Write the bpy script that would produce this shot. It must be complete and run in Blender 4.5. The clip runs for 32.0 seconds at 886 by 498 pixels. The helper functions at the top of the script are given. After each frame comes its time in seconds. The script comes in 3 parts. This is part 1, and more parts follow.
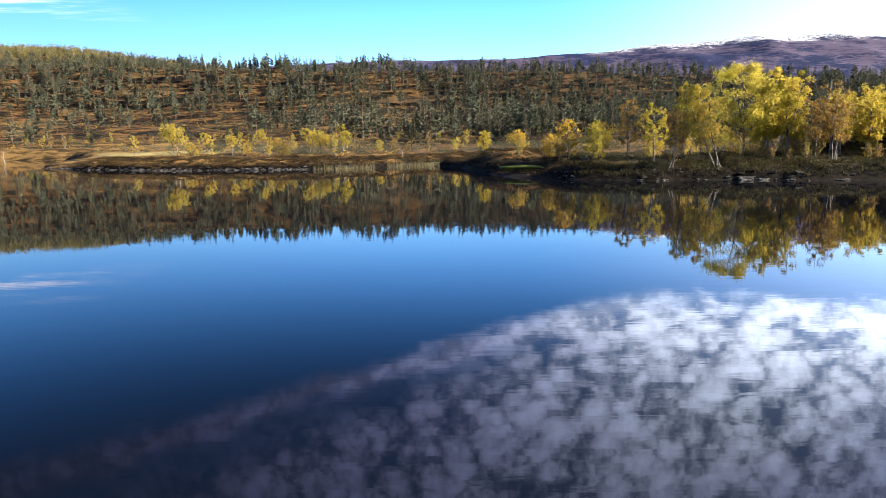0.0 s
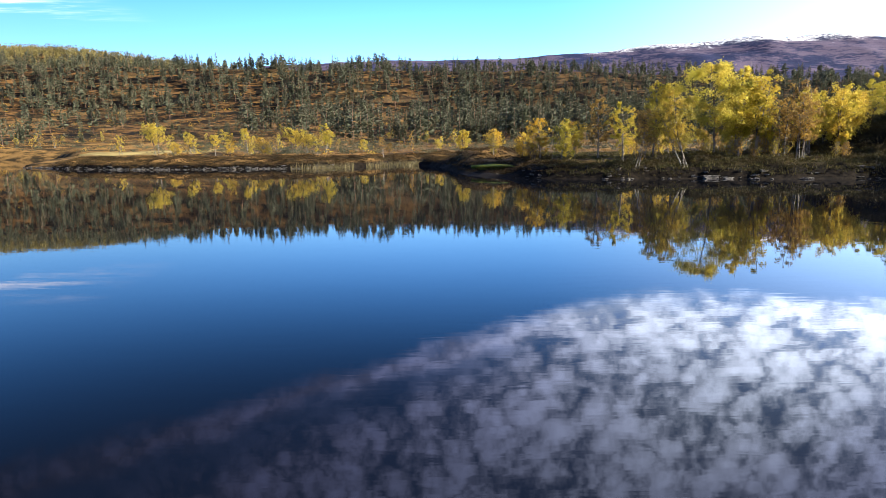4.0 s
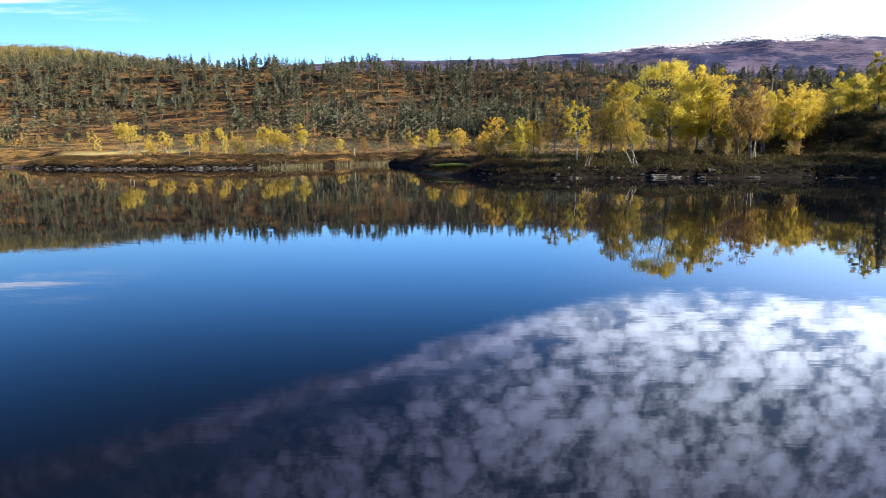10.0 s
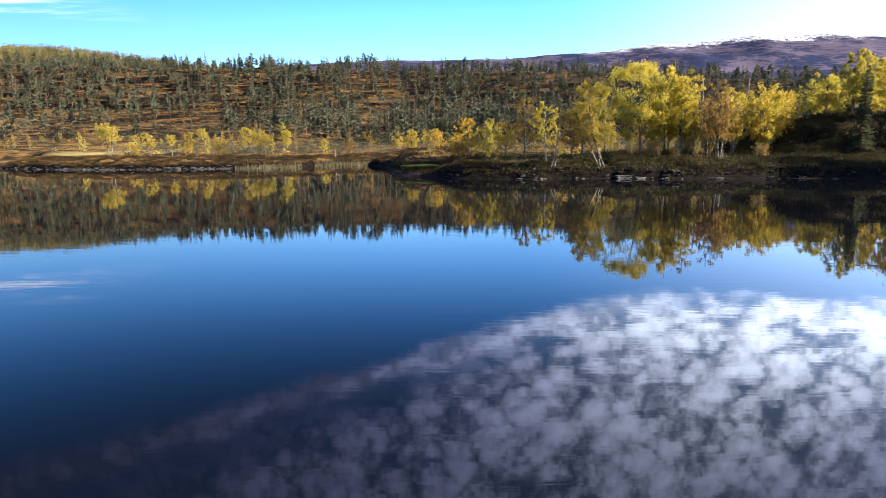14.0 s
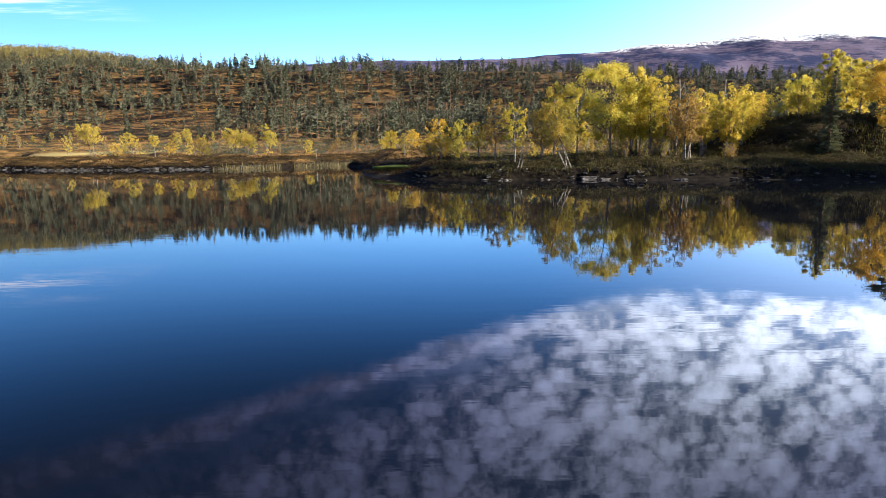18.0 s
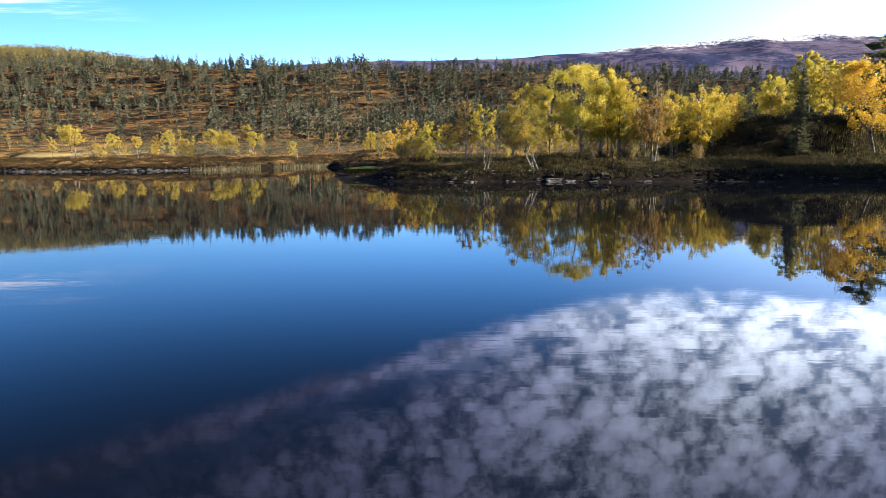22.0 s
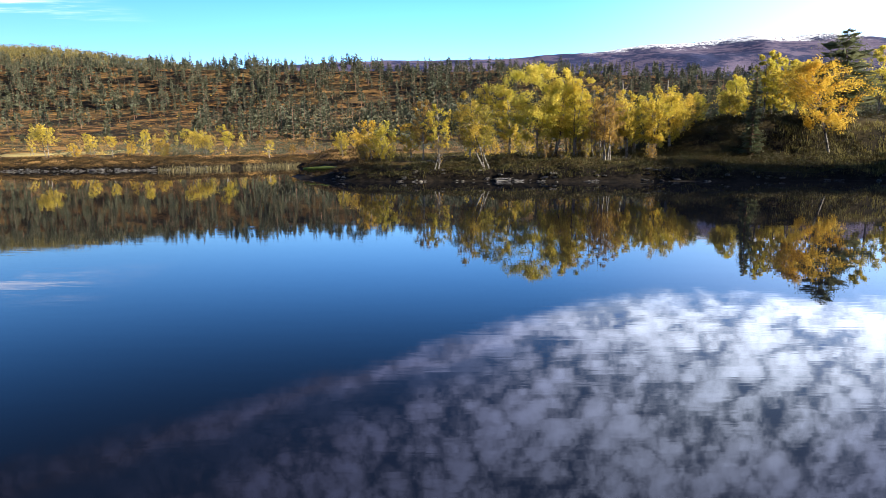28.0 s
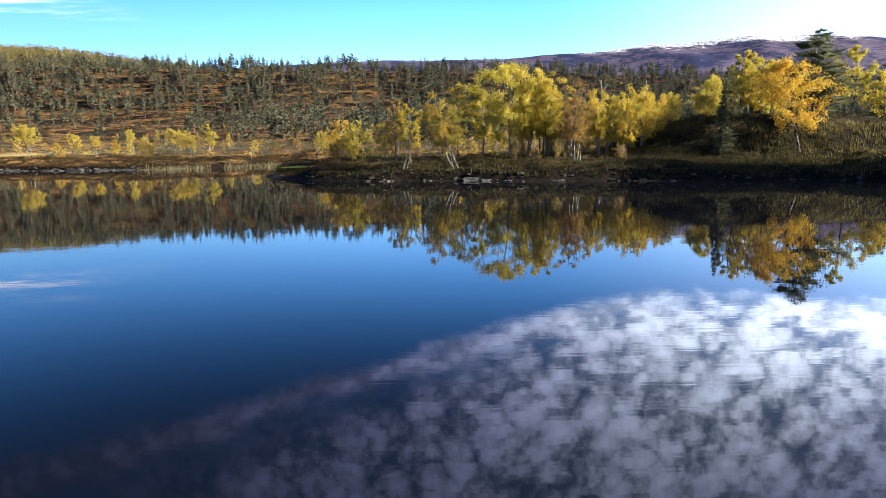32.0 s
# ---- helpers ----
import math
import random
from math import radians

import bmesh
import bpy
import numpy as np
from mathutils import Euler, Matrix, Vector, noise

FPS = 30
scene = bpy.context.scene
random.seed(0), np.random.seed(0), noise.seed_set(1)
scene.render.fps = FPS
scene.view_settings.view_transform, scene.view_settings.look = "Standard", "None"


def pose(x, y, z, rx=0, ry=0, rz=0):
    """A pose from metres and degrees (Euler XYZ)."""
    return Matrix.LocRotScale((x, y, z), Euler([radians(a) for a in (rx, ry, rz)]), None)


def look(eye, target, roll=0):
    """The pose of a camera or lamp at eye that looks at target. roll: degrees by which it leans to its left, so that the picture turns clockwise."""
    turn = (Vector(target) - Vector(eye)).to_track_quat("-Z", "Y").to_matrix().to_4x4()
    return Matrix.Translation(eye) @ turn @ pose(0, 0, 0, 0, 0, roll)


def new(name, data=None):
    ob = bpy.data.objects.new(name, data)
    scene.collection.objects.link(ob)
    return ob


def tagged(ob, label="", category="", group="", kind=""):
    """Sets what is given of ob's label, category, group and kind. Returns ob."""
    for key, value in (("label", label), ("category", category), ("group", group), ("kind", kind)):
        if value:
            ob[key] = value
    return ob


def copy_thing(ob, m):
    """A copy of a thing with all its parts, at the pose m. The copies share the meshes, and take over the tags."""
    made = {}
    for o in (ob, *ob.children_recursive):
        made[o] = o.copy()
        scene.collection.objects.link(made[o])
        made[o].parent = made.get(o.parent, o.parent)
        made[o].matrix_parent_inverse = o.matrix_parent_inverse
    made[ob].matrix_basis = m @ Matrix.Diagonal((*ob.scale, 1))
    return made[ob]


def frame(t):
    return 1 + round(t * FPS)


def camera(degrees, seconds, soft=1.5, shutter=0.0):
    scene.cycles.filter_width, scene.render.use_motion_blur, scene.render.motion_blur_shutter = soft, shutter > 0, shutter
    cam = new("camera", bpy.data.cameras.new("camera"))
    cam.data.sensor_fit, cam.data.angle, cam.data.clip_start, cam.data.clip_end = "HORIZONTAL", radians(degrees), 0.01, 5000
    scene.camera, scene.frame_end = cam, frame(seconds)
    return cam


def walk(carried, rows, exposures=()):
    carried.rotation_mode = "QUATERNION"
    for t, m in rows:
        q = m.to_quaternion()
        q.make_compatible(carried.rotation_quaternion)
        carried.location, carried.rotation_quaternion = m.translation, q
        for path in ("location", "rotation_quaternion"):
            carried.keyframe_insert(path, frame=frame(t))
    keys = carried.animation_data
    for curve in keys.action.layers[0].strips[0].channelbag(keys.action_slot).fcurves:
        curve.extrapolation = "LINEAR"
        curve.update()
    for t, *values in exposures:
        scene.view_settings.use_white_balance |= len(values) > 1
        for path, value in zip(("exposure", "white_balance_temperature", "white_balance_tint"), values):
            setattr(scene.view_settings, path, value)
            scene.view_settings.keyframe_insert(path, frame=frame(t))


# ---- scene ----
cam = camera(73.2, 32.0, soft=0.6)
PATH = [
    (0.0, pose(0.00, 0.0, 3.15, 80.04, 0.5, 0)),
    (3.5, pose(2.57, 0.0, 3.05, 80.04, 0.5, 0)),
    (7.5, pose(5.49, 0.0, 2.90, 80.04, 0.5, 0)),
    (11.0, pose(8.01, 0.0, 2.90, 80.04, 0.5, 0)),
    (14.5, pose(10.58, 0.0, 2.97, 80.04, 0.5, 0)),
    (16.5, pose(12.02, 0.0, 3.00, 80.04, 0.5, 0)),
    (20.0, pose(14.59, 0.0, 3.08, 80.04, 0.5, 0)),
    (24.0, pose(17.46, 0.0, 3.20, 80.04, 0.5, 0)),
    (25.5, pose(18.55, 0.0, 3.18, 80.04, 0.5, 0)),
    (28.0, pose(20.28, 0.0, 3.08, 80.04, 0.5, 0)),
    (32.0, pose(23.00, 0.0, 3.03, 80.04, 0.5, 0)),
]
walk(cam, PATH)

# ---- light ----
SUN_AZ, SUN_EL = radians(100), radians(23)
SUN_DIR = Vector((math.sin(SUN_AZ) * math.cos(SUN_EL), math.cos(SUN_AZ) * math.cos(SUN_EL), math.sin(SUN_EL)))
sun_data = bpy.data.lights.new("sun", "SUN")
sun_data.energy, sun_data.angle, sun_data.color = 4.8, radians(0.53), (1.0, 0.88, 0.70)
sun = new("sun", sun_data)
sun.matrix_world = look(SUN_DIR * 200, (0, 0, 0))


class Nodes:
    """Short hand for building node trees."""

    def __init__(self, tree):
        self.t = tree
        self.t.nodes.clear()

    def n(self, kind, inputs=None, **props):
        nd = self.t.nodes.new("ShaderNode" + kind)
        for k, v in props.items():
            setattr(nd, k, v)
        for k, v in (inputs or {}).items():
            if isinstance(v, bpy.types.NodeSocket):
                self.t.links.new(v, nd.inputs[k])
            else:
                nd.inputs[k].default_value = v
        return nd

    def math(self, op, a, b=0.0, c=None):
        ins = {0: a, 1: b}
        if c is not None:
            ins[2] = c
        return self.n("Math", ins, operation=op).outputs[0]

    def mix(self, f, a, b):
        nd = self.n("Mix", {0: f}, data_type="RGBA")
        for k, v in ((6, a), (7, b)):
            if isinstance(v, bpy.types.NodeSocket):
                self.t.links.new(v, nd.inputs[k])
            else:
                nd.inputs[k].default_value = (*v, 1)
        return nd.outputs[2]

    def step(self, x, lo, hi, a=0.0, b=1.0):
        return self.n("MapRange", {0: x, 1: lo, 2: hi, 3: a, 4: b}, interpolation_type="SMOOTHSTEP").outputs[0]

    def noise(self, vec, scale, detail=4.0, rough=0.55, dist=0.0):
        return self.n("TexNoise", {"Vector": vec, "Scale": scale, "Detail": detail, "Roughness": rough, "Distortion": dist}).outputs[0]

    def scaled(self, vec, s):
        return self.n("Mapping", {0: vec, 3: s}).outputs[0]


def sky_world():
    w = bpy.data.worlds.new("sky")
    w.use_nodes = True
    scene.world = w
    g = Nodes(w.node_tree)
    sky = g.n("TexSky", sky_type="NISHITA", sun_disc=False, sun_elevation=SUN_EL, sun_rotation=SUN_AZ,
              air_density=1.0, dust_density=0.8, ozone_density=4.0, altitude=500.0)
    way = g.n("TexCoord").outputs["Generated"]
    xyz = g.n("SeparateXYZ", {0: way}).outputs
    up = g.math("MAXIMUM", xyz[2], 0.03)
    u, v = g.math("DIVIDE", xyz[0], up), g.math("DIVIDE", xyz[1], up)
    deck = g.n("CombineXYZ", {0: u, 1: v, 2: 0.0}).outputs[0]
    ragged = g.noise(g.scaled(deck, (3.0, 1.6, 1.0)), 1.0, 5.0, 0.62)
    # the edge of the cloud deck runs slantwise over the lake and ends short of the hills
    edge = g.math("MULTIPLY_ADD", u, 0.84, 2.98)
    inside = g.math("ADD", g.math("SUBTRACT", edge, v), g.math("MULTIPLY", g.math("SUBTRACT", ragged, 0.5), 0.75))
    near = g.step(inside, -0.08, 0.30)
    end = g.step(g.math("ADD", v, g.math("MULTIPLY_ADD", ragged, 1.5, g.math("MULTIPLY", g.step(u, 1.6, 3.2), 0.35))), 4.85, 4.1)
    # a smooth streak along the edge, a clear lane behind it, then rows of small puffs
    streak = g.math("MULTIPLY", g.step(inside, 0.55, 0.2), g.step(ragged, 0.3, 0.62, 0.5, 0.95))
    lane = g.math("MULTIPLY", g.math("MULTIPLY", g.step(inside, 0.22, 0.45), g.step(inside, 0.85, 0.5)), g.step(u, 0.9, -0.2, 0.0, 0.8))
    ahead = g.math("MAXIMUM", xyz[1], 0.05)
    rows = g.n("CombineXYZ", {0: g.math("DIVIDE", xyz[0], ahead), 1: g.math("LOGARITHM", g.math("DIVIDE", up, ahead), 2.718), 2: 0.0}).outputs[0]
    warp = g.n("TexNoise", {"Vector": g.scaled(rows, (17.0, 9.0, 1.0)), "Scale": 1.0, "Detail": 4.0, "Roughness": 0.6}).outputs[1]
    bumpy = g.n("VectorMath", {0: g.scaled(rows, (23.0, 12.0, 1.0)), 1: g.n("VectorMath", {0: warp, 1: (1.7, 1.7, 1.7)}, operation="MULTIPLY").outputs[0]}, operation="ADD").outputs[0]
    puff = g.n("TexVoronoi", {"Vector": bumpy, "Scale": 1.0, "Smoothness": 0.12}, feature="SMOOTH_F1").outputs["Distance"]
    fleece = g.noise(g.scaled(rows, (46.0, 24.0, 1.0)), 1.0, 5.0, 0.62)
    patchy = g.noise(g.scaled(rows, (7.0, 3.6, 1.0)), 1.0, 2.0)
    thick = g.math("SUBTRACT", g.math("MULTIPLY_ADD", fleece, 0.75, g.math("MULTIPLY_ADD", patchy, 0.9, -0.12)), g.math("MULTIPLY", puff, 0.66))
    thick = g.math("ADD", thick, g.step(v, 2.4, 3.4, 0.0, 0.10))
    deckc = g.math("MULTIPLY", g.step(thick, -0.02, 0.46, 0.14, 1.0), g.math("SUBTRACT", 1.0, lane))
    cover = g.math("MULTIPLY", g.math("MULTIPLY", near, end), g.math("MAXIMUM", deckc, streak))
    cover = g.math("MULTIPLY", cover, g.step(v, 0.5, 1.2))
    wisp = g.noise(g.scaled(deck, (0.7, 2.6, 1.0)), 1.0, 5.0, 0.6)
    left = g.math("MULTIPLY", g.step(u, -2.2, -2.9), g.math("MULTIPLY", g.step(v, 3.7, 4.1), g.step(v, 5.3, 4.4)))
    cirrus = g.math("MULTIPLY", left, g.step(wisp, 0.46, 0.75, 0.0, 0.8))
    # clouds towards the sun are lit through, those away from it are grey
    lit = g.math("ADD", g.step(u, -1.4, 2.4, 0.04, 0.62), g.math("MULTIPLY", g.step(v, 2.2, 3.9, 0.0, 0.05), g.step(u, -0.6, 1.5)))
    lit = g.math("MULTIPLY", lit, g.step(g.math("MULTIPLY_ADD", u, -0.79, v), 0.45, 1.35, 0.55, 1.0))
    bright = g.n("Background", {0: g.mix(g.step(lit, 0.0, 0.55), (0.36, 0.42, 0.95), (0.68, 0.78, 1.0)), 1: g.math("MULTIPLY", g.math("MULTIPLY_ADD", g.step(thick, 0.1, 0.85), 0.7, 0.5), g.math("MULTIPLY", lit, CLOUD))})
    deep = g.n("HueSaturation", {"Hue": 0.512, "Saturation": g.step(xyz[0], 0.12, 0.62, 1.3, 1.04), "Color": sky.outputs[0]})
    fade = g.math("MULTIPLY", g.step(xyz[2], 0.18, 0.43, 1.0, 0.30), g.math("MULTIPLY", g.step(xyz[0], -0.75, 0.05, 0.48, 1.0), g.step(xyz[0], 0.25, 0.7, 1.0, 1.18)))
    blue = g.n("Background", {0: deep.outputs[0], 1: g.math("MULTIPLY", fade, SKY)})
    both = g.n("MixShader", {0: cover, 1: blue.outputs[0], 2: bright.outputs[0]})
    veil = g.n("Background", {0: (1.0, 0.93, 0.97, 1), 1: 0.8})
    both = g.n("MixShader", {0: cirrus, 1: both.outputs[0], 2: veil.outputs[0]})
    g.n("OutputWorld", {0: both.outputs[0]})


SKY, CLOUD = 0.165, 3.4
sky_world()
scene.view_settings.exposure = 1.75


# ---- materials ----
def principled(name):
    m = bpy.data.materials.new(name)
    m.use_nodes = True
    g = Nodes(m.node_tree)
    return m, g


def finish(g, colour, rough=0.8, height=None, depth=0.02, **more):
    ins = {"Base Color": colour if isinstance(colour, bpy.types.NodeSocket) else (*colour, 1), "Roughness": rough, "Specular IOR Level": 0.08}
    ins.update(more)
    if height is not None:
        ins["Normal"] = g.n("Bump", {"Strength": 1.0, "Distance": depth, "Height": height}).outputs[0]
    b = g.n("BsdfPrincipled", ins)
    g.n("OutputMaterial", {0: b.outputs[0]})
    return b


def leaf_material(name, a, b, c, glow=0.45, dark=0.6):
    """Thin leaves: tint varies leaf by leaf and clump by clump, light shines through."""
    m, g = principled(name)
    rnd = g.n("NewGeometry").outputs["Random Per Island"]
    pos = g.n("TexCoord").outputs["Object"]
    tint = g.mix(g.step(rnd, 0.0, 1.0), tuple(dark * k for k in a), tuple(min(0.85, 1.08 * k) for k in b))
    tint = g.mix(g.step(g.noise(pos, 0.55, 2.0), 0.42, 0.62), tint, c)
    diff = g.n("BsdfPrincipled", {"Base Color": tint, "Roughness": 0.6, "Specular IOR Level": 0.12})
    thru = g.n("BsdfTranslucent", {0: tint})
    both = g.n("MixShader", {0: glow, 1: diff.outputs[0], 2: thru.outputs[0]})
    g.n("OutputMaterial", {0: both.outputs[0]})
    return m


def mottled(name, a, b, scale, rough=0.85, depth=0.02, fine=None, stretch=(1, 1, 1)):
    m, g = principled(name)
    pos = g.scaled(g.n("TexCoord").outputs["Object"], stretch)
    n1, n2 = g.noise(pos, scale, 5.0), g.noise(pos, (fine or scale * 7), 4.0)
    tone = g.math("ADD", g.math("MULTIPLY", n1, 0.65), g.math("MULTIPLY", n2, 0.35))
    finish(g, g.mix(g.step(tone, 0.36, 0.64), a, b), rough, n2, depth)
    return m


GOLD = leaf_material("leaf_gold", (0.64, 0.47, 0.05), (0.75, 0.60, 0.12), (0.50, 0.43, 0.07), 0.54)
LEMON = leaf_material("leaf_lemon", (0.64, 0.515, 0.06), (0.78, 0.655, 0.145), (0.51, 0.455, 0.07), 0.54)
ORANGE = leaf_material("leaf_orange", (0.66, 0.45, 0.05), (0.77, 0.58, 0.11), (0.60, 0.39, 0.05), 0.54)
LIME = leaf_material("leaf_lime", (0.45, 0.40, 0.055), (0.60, 0.515, 0.085), (0.60, 0.455, 0.065), 0.54)
OLIVE = leaf_material("leaf_olive", (0.28, 0.25, 0.05), (0.40, 0.34, 0.07), (0.44, 0.32, 0.055), 0.54)
RUST = leaf_material("leaf_rust", (0.38, 0.24, 0.06), (0.50, 0.34, 0.09), (0.30, 0.20, 0.07), 0.54)
NEEDLE = leaf_material("needle", (0.070, 0.080, 0.048), (0.112, 0.122, 0.076), (0.090, 0.094, 0.058), 0.25, 0.6)
NEEDLE_DARK = leaf_material("needle_dark", (0.088, 0.108, 0.054), (0.125, 0.145, 0.075), (0.14, 0.145, 0.08), 0.35, 0.8)
HEATHER = leaf_material("heather", (0.08, 0.045, 0.018), (0.22, 0.11, 0.03), (0.32, 0.19, 0.05), 0.2)
SEDGE = leaf_material("sedge", (0.022, 0.017, 0.008), (0.058, 0.038, 0.015), (0.085, 0.054, 0.020), 0.2)
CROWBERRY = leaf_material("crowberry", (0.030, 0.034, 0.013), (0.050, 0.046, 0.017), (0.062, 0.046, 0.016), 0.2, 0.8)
WILLOW = leaf_material("leaf_willow", (0.045, 0.042, 0.014), (0.085, 0.072, 0.022), (0.06, 0.045, 0.015), 0.3)
TUFT = leaf_material("tuft", (0.105, 0.096, 0.030), (0.17, 0.145, 0.048), (0.075, 0.07, 0.026), 0.25)
# lighter version of the tuft grass, with sunlight put into the colour
SWARD_LIT = leaf_material("sward", (0.19, 0.17, 0.055), (0.28, 0.245, 0.085), (0.14, 0.13, 0.045), 0.25)
REED = leaf_material("reed", (0.20, 0.17, 0.085), (0.28, 0.235, 0.12), (0.16, 0.14, 0.065), 0.25)
BARK_PINE = mottled("bark_pine", (0.10, 0.06, 0.04), (0.22, 0.14, 0.10), 3.0, 0.9, 0.03)
DEADWOOD = mottled("deadwood", (0.20, 0.185, 0.165), (0.36, 0.335, 0.31), 2.0, 0.8, 0.02, stretch=(1, 1, 0.3))
STONE = mottled("stone", (0.028, 0.026, 0.023), (0.14, 0.132, 0.12), 1.6, 0.8, 0.04)
SLAB = mottled("slab", (0.022, 0.021, 0.021), (0.165, 0.16, 0.158), 3.4, 0.75, 0.05, stretch=(1, 1, 2.5))
MOSS = mottled("moss", (0.10, 0.13, 0.02), (0.26, 0.28, 0.04), 2.5, 0.95, 0.03)


def birch_bark():
    m, g = principled("bark_birch")
    pos = g.n("TexCoord").outputs["Object"]
    bands = g.noise(g.scaled(pos, (1.5, 1.5, 9.0)), 1.0, 4.0, 0.6)
    patch = g.noise(pos, 1.1, 3.0)
    tone = g.math("ADD", g.step(bands, 0.52, 0.62), g.step(patch, 0.48, 0.60))
    finish(g, g.mix(g.math("MINIMUM", tone, 1.0), (0.25, 0.232, 0.205), (0.05, 0.04, 0.032)), 0.7, bands, 0.02)
    return m


BARK = birch_bark()
TWIG = mottled("twig", (0.10, 0.07, 0.055), (0.20, 0.15, 0.12), 2.0)


def ground_material():
    m, g = principled("heath")
    pos = g.n("TexCoord").outputs["Object"]
    xyz = g.n("SeparateXYZ", {0: pos}).outputs
    wide = g.noise(g.scaled(pos, (1.0, 0.8, 1.0)), 0.03, 4.0)
    mid = g.noise(pos, 0.085, 4.0, 0.6)
    fine = g.noise(pos, 2.2, 5.0, 0.65)
    tone = g.math("ADD", g.math("MULTIPLY", mid, 0.75), g.math("MULTIPLY", fine, 0.25))
    streaks = g.noise(g.scaled(pos, (0.22, 1.0, 1.0)), 0.16, 4.0, 0.6)
    tussock = g.noise(g.scaled(pos, (0.45, 1.0, 1.0)), 0.55, 3.0, 0.6)
    tone = g.math("ADD", g.math("MULTIPLY", tone, 0.40), g.math("MULTIPLY_ADD", streaks, 0.30, g.math("MULTIPLY", tussock, 0.30)))
    # the near-black tone also stands in for tree and terrace shade
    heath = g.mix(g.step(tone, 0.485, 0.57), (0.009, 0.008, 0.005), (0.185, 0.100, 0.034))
    lower = g.mix(g.step(tone, 0.45, 0.55), (0.028, 0.021, 0.009), (0.235, 0.140, 0.048))
    heath = g.mix(g.step(xyz[1], 235.0, 175.0), heath, lower)
    heath = g.mix(g.step(wide, 0.50, 0.68), heath, g.mix(g.step(tone, 0.43, 0.58), (0.03, 0.022, 0.010), (0.21, 0.128, 0.046)))
    # floor of the pine wood, its colour darkened as shade between the trees
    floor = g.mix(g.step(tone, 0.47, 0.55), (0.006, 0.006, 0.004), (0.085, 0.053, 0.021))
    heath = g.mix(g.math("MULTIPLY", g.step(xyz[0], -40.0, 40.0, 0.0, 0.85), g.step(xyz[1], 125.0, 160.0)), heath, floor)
    # straw meadow by the head of the bay and along the inlet
    def patch(cx, cy, rx, ry):
        a = g.math("DIVIDE", g.math("SUBTRACT", xyz[0], cx), rx)
        b = g.math("DIVIDE", g.math("SUBTRACT", xyz[1], cy), ry)
        d = g.math("ADD", g.math("MULTIPLY", a, a), g.math("MULTIPLY", b, b))
        return g.step(g.math("ADD", d, g.math("MULTIPLY", mid, 0.8)), 1.6, 1.1)
    straw = g.mix(g.step(tone, 0.4, 0.6), (0.20, 0.16, 0.06), (0.34, 0.275, 0.11))
    rosy = g.mix(g.step(tone, 0.4, 0.6), (0.075, 0.048, 0.022), (0.145, 0.090, 0.040))
    heath = g.mix(patch(-80, 126, 52, 15), heath, straw)
    heath = g.mix(patch(-8, 130, 38, 22), heath, rosy)
    heath = g.mix(patch(-15, 330, 20, 6), heath, rosy)
    # the low point by the lake: crowberry and moss between yellowed grass, darkened further for shade
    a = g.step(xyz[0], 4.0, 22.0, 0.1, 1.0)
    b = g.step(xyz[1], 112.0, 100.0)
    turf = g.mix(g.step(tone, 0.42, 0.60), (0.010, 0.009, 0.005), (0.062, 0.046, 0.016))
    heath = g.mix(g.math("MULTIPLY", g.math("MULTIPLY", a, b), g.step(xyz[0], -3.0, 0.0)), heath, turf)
    # peat and rock where the bank is steep or washed, blackened to imitate its shade
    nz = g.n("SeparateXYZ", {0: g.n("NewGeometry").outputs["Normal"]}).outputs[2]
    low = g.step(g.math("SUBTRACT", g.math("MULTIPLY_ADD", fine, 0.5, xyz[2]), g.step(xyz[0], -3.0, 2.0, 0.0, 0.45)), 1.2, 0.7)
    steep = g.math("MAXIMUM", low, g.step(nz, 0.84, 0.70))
    shaded_peat = g.mix(g.step(fine, 0.45, 0.62), (0.005, 0.004, 0.003), (0.017, 0.013, 0.009))
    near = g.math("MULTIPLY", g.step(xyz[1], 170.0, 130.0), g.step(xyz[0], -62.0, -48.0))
    col = g.mix(g.math("MULTIPLY", steep, near), heath, shaded_peat)
    finish(g, col, 0.95, tone, 0.25)
    return m


def mountain_material():
    m, g = principled("fell")
    pos = g.n("TexCoord").outputs["Object"]
    xyz = g.n("SeparateXYZ", {0: pos}).outputs
    big = g.noise(g.scaled(pos, (1, 1, 3)), 0.006, 6.0, 0.62)
    fine = g.noise(g.scaled(pos, (0.6, 1, 4)), 0.05, 6.0, 0.72)
    tone = g.math("ADD", g.math("MULTIPLY", big, 0.6), g.math("MULTIPLY", fine, 0.4))
    # purple heath tones, with the blue of distance haze mixed into the colour
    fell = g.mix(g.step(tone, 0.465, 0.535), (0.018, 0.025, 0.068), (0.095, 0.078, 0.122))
    level = g.math("ADD", xyz[2], g.math("MULTIPLY", g.math("SUBTRACT", tone, 0.5), 150.0))
    snow = g.math("MULTIPLY", g.step(g.math("SUBTRACT", level, g.math("MULTIPLY_ADD", xyz[0], 0.036, 281.0)), -6.0, 8.0), g.step(g.noise(g.scaled(pos, (1, 1, 2)), 0.11, 5.0, 0.7), 0.455, 0.525))
    snow = g.math("MULTIPLY", snow, g.step(xyz[0], 380.0, 560.0))
    finish(g, g.mix(snow, fell, (0.85, 0.87, 0.90)), 0.9, fine, 4.0)
    return m


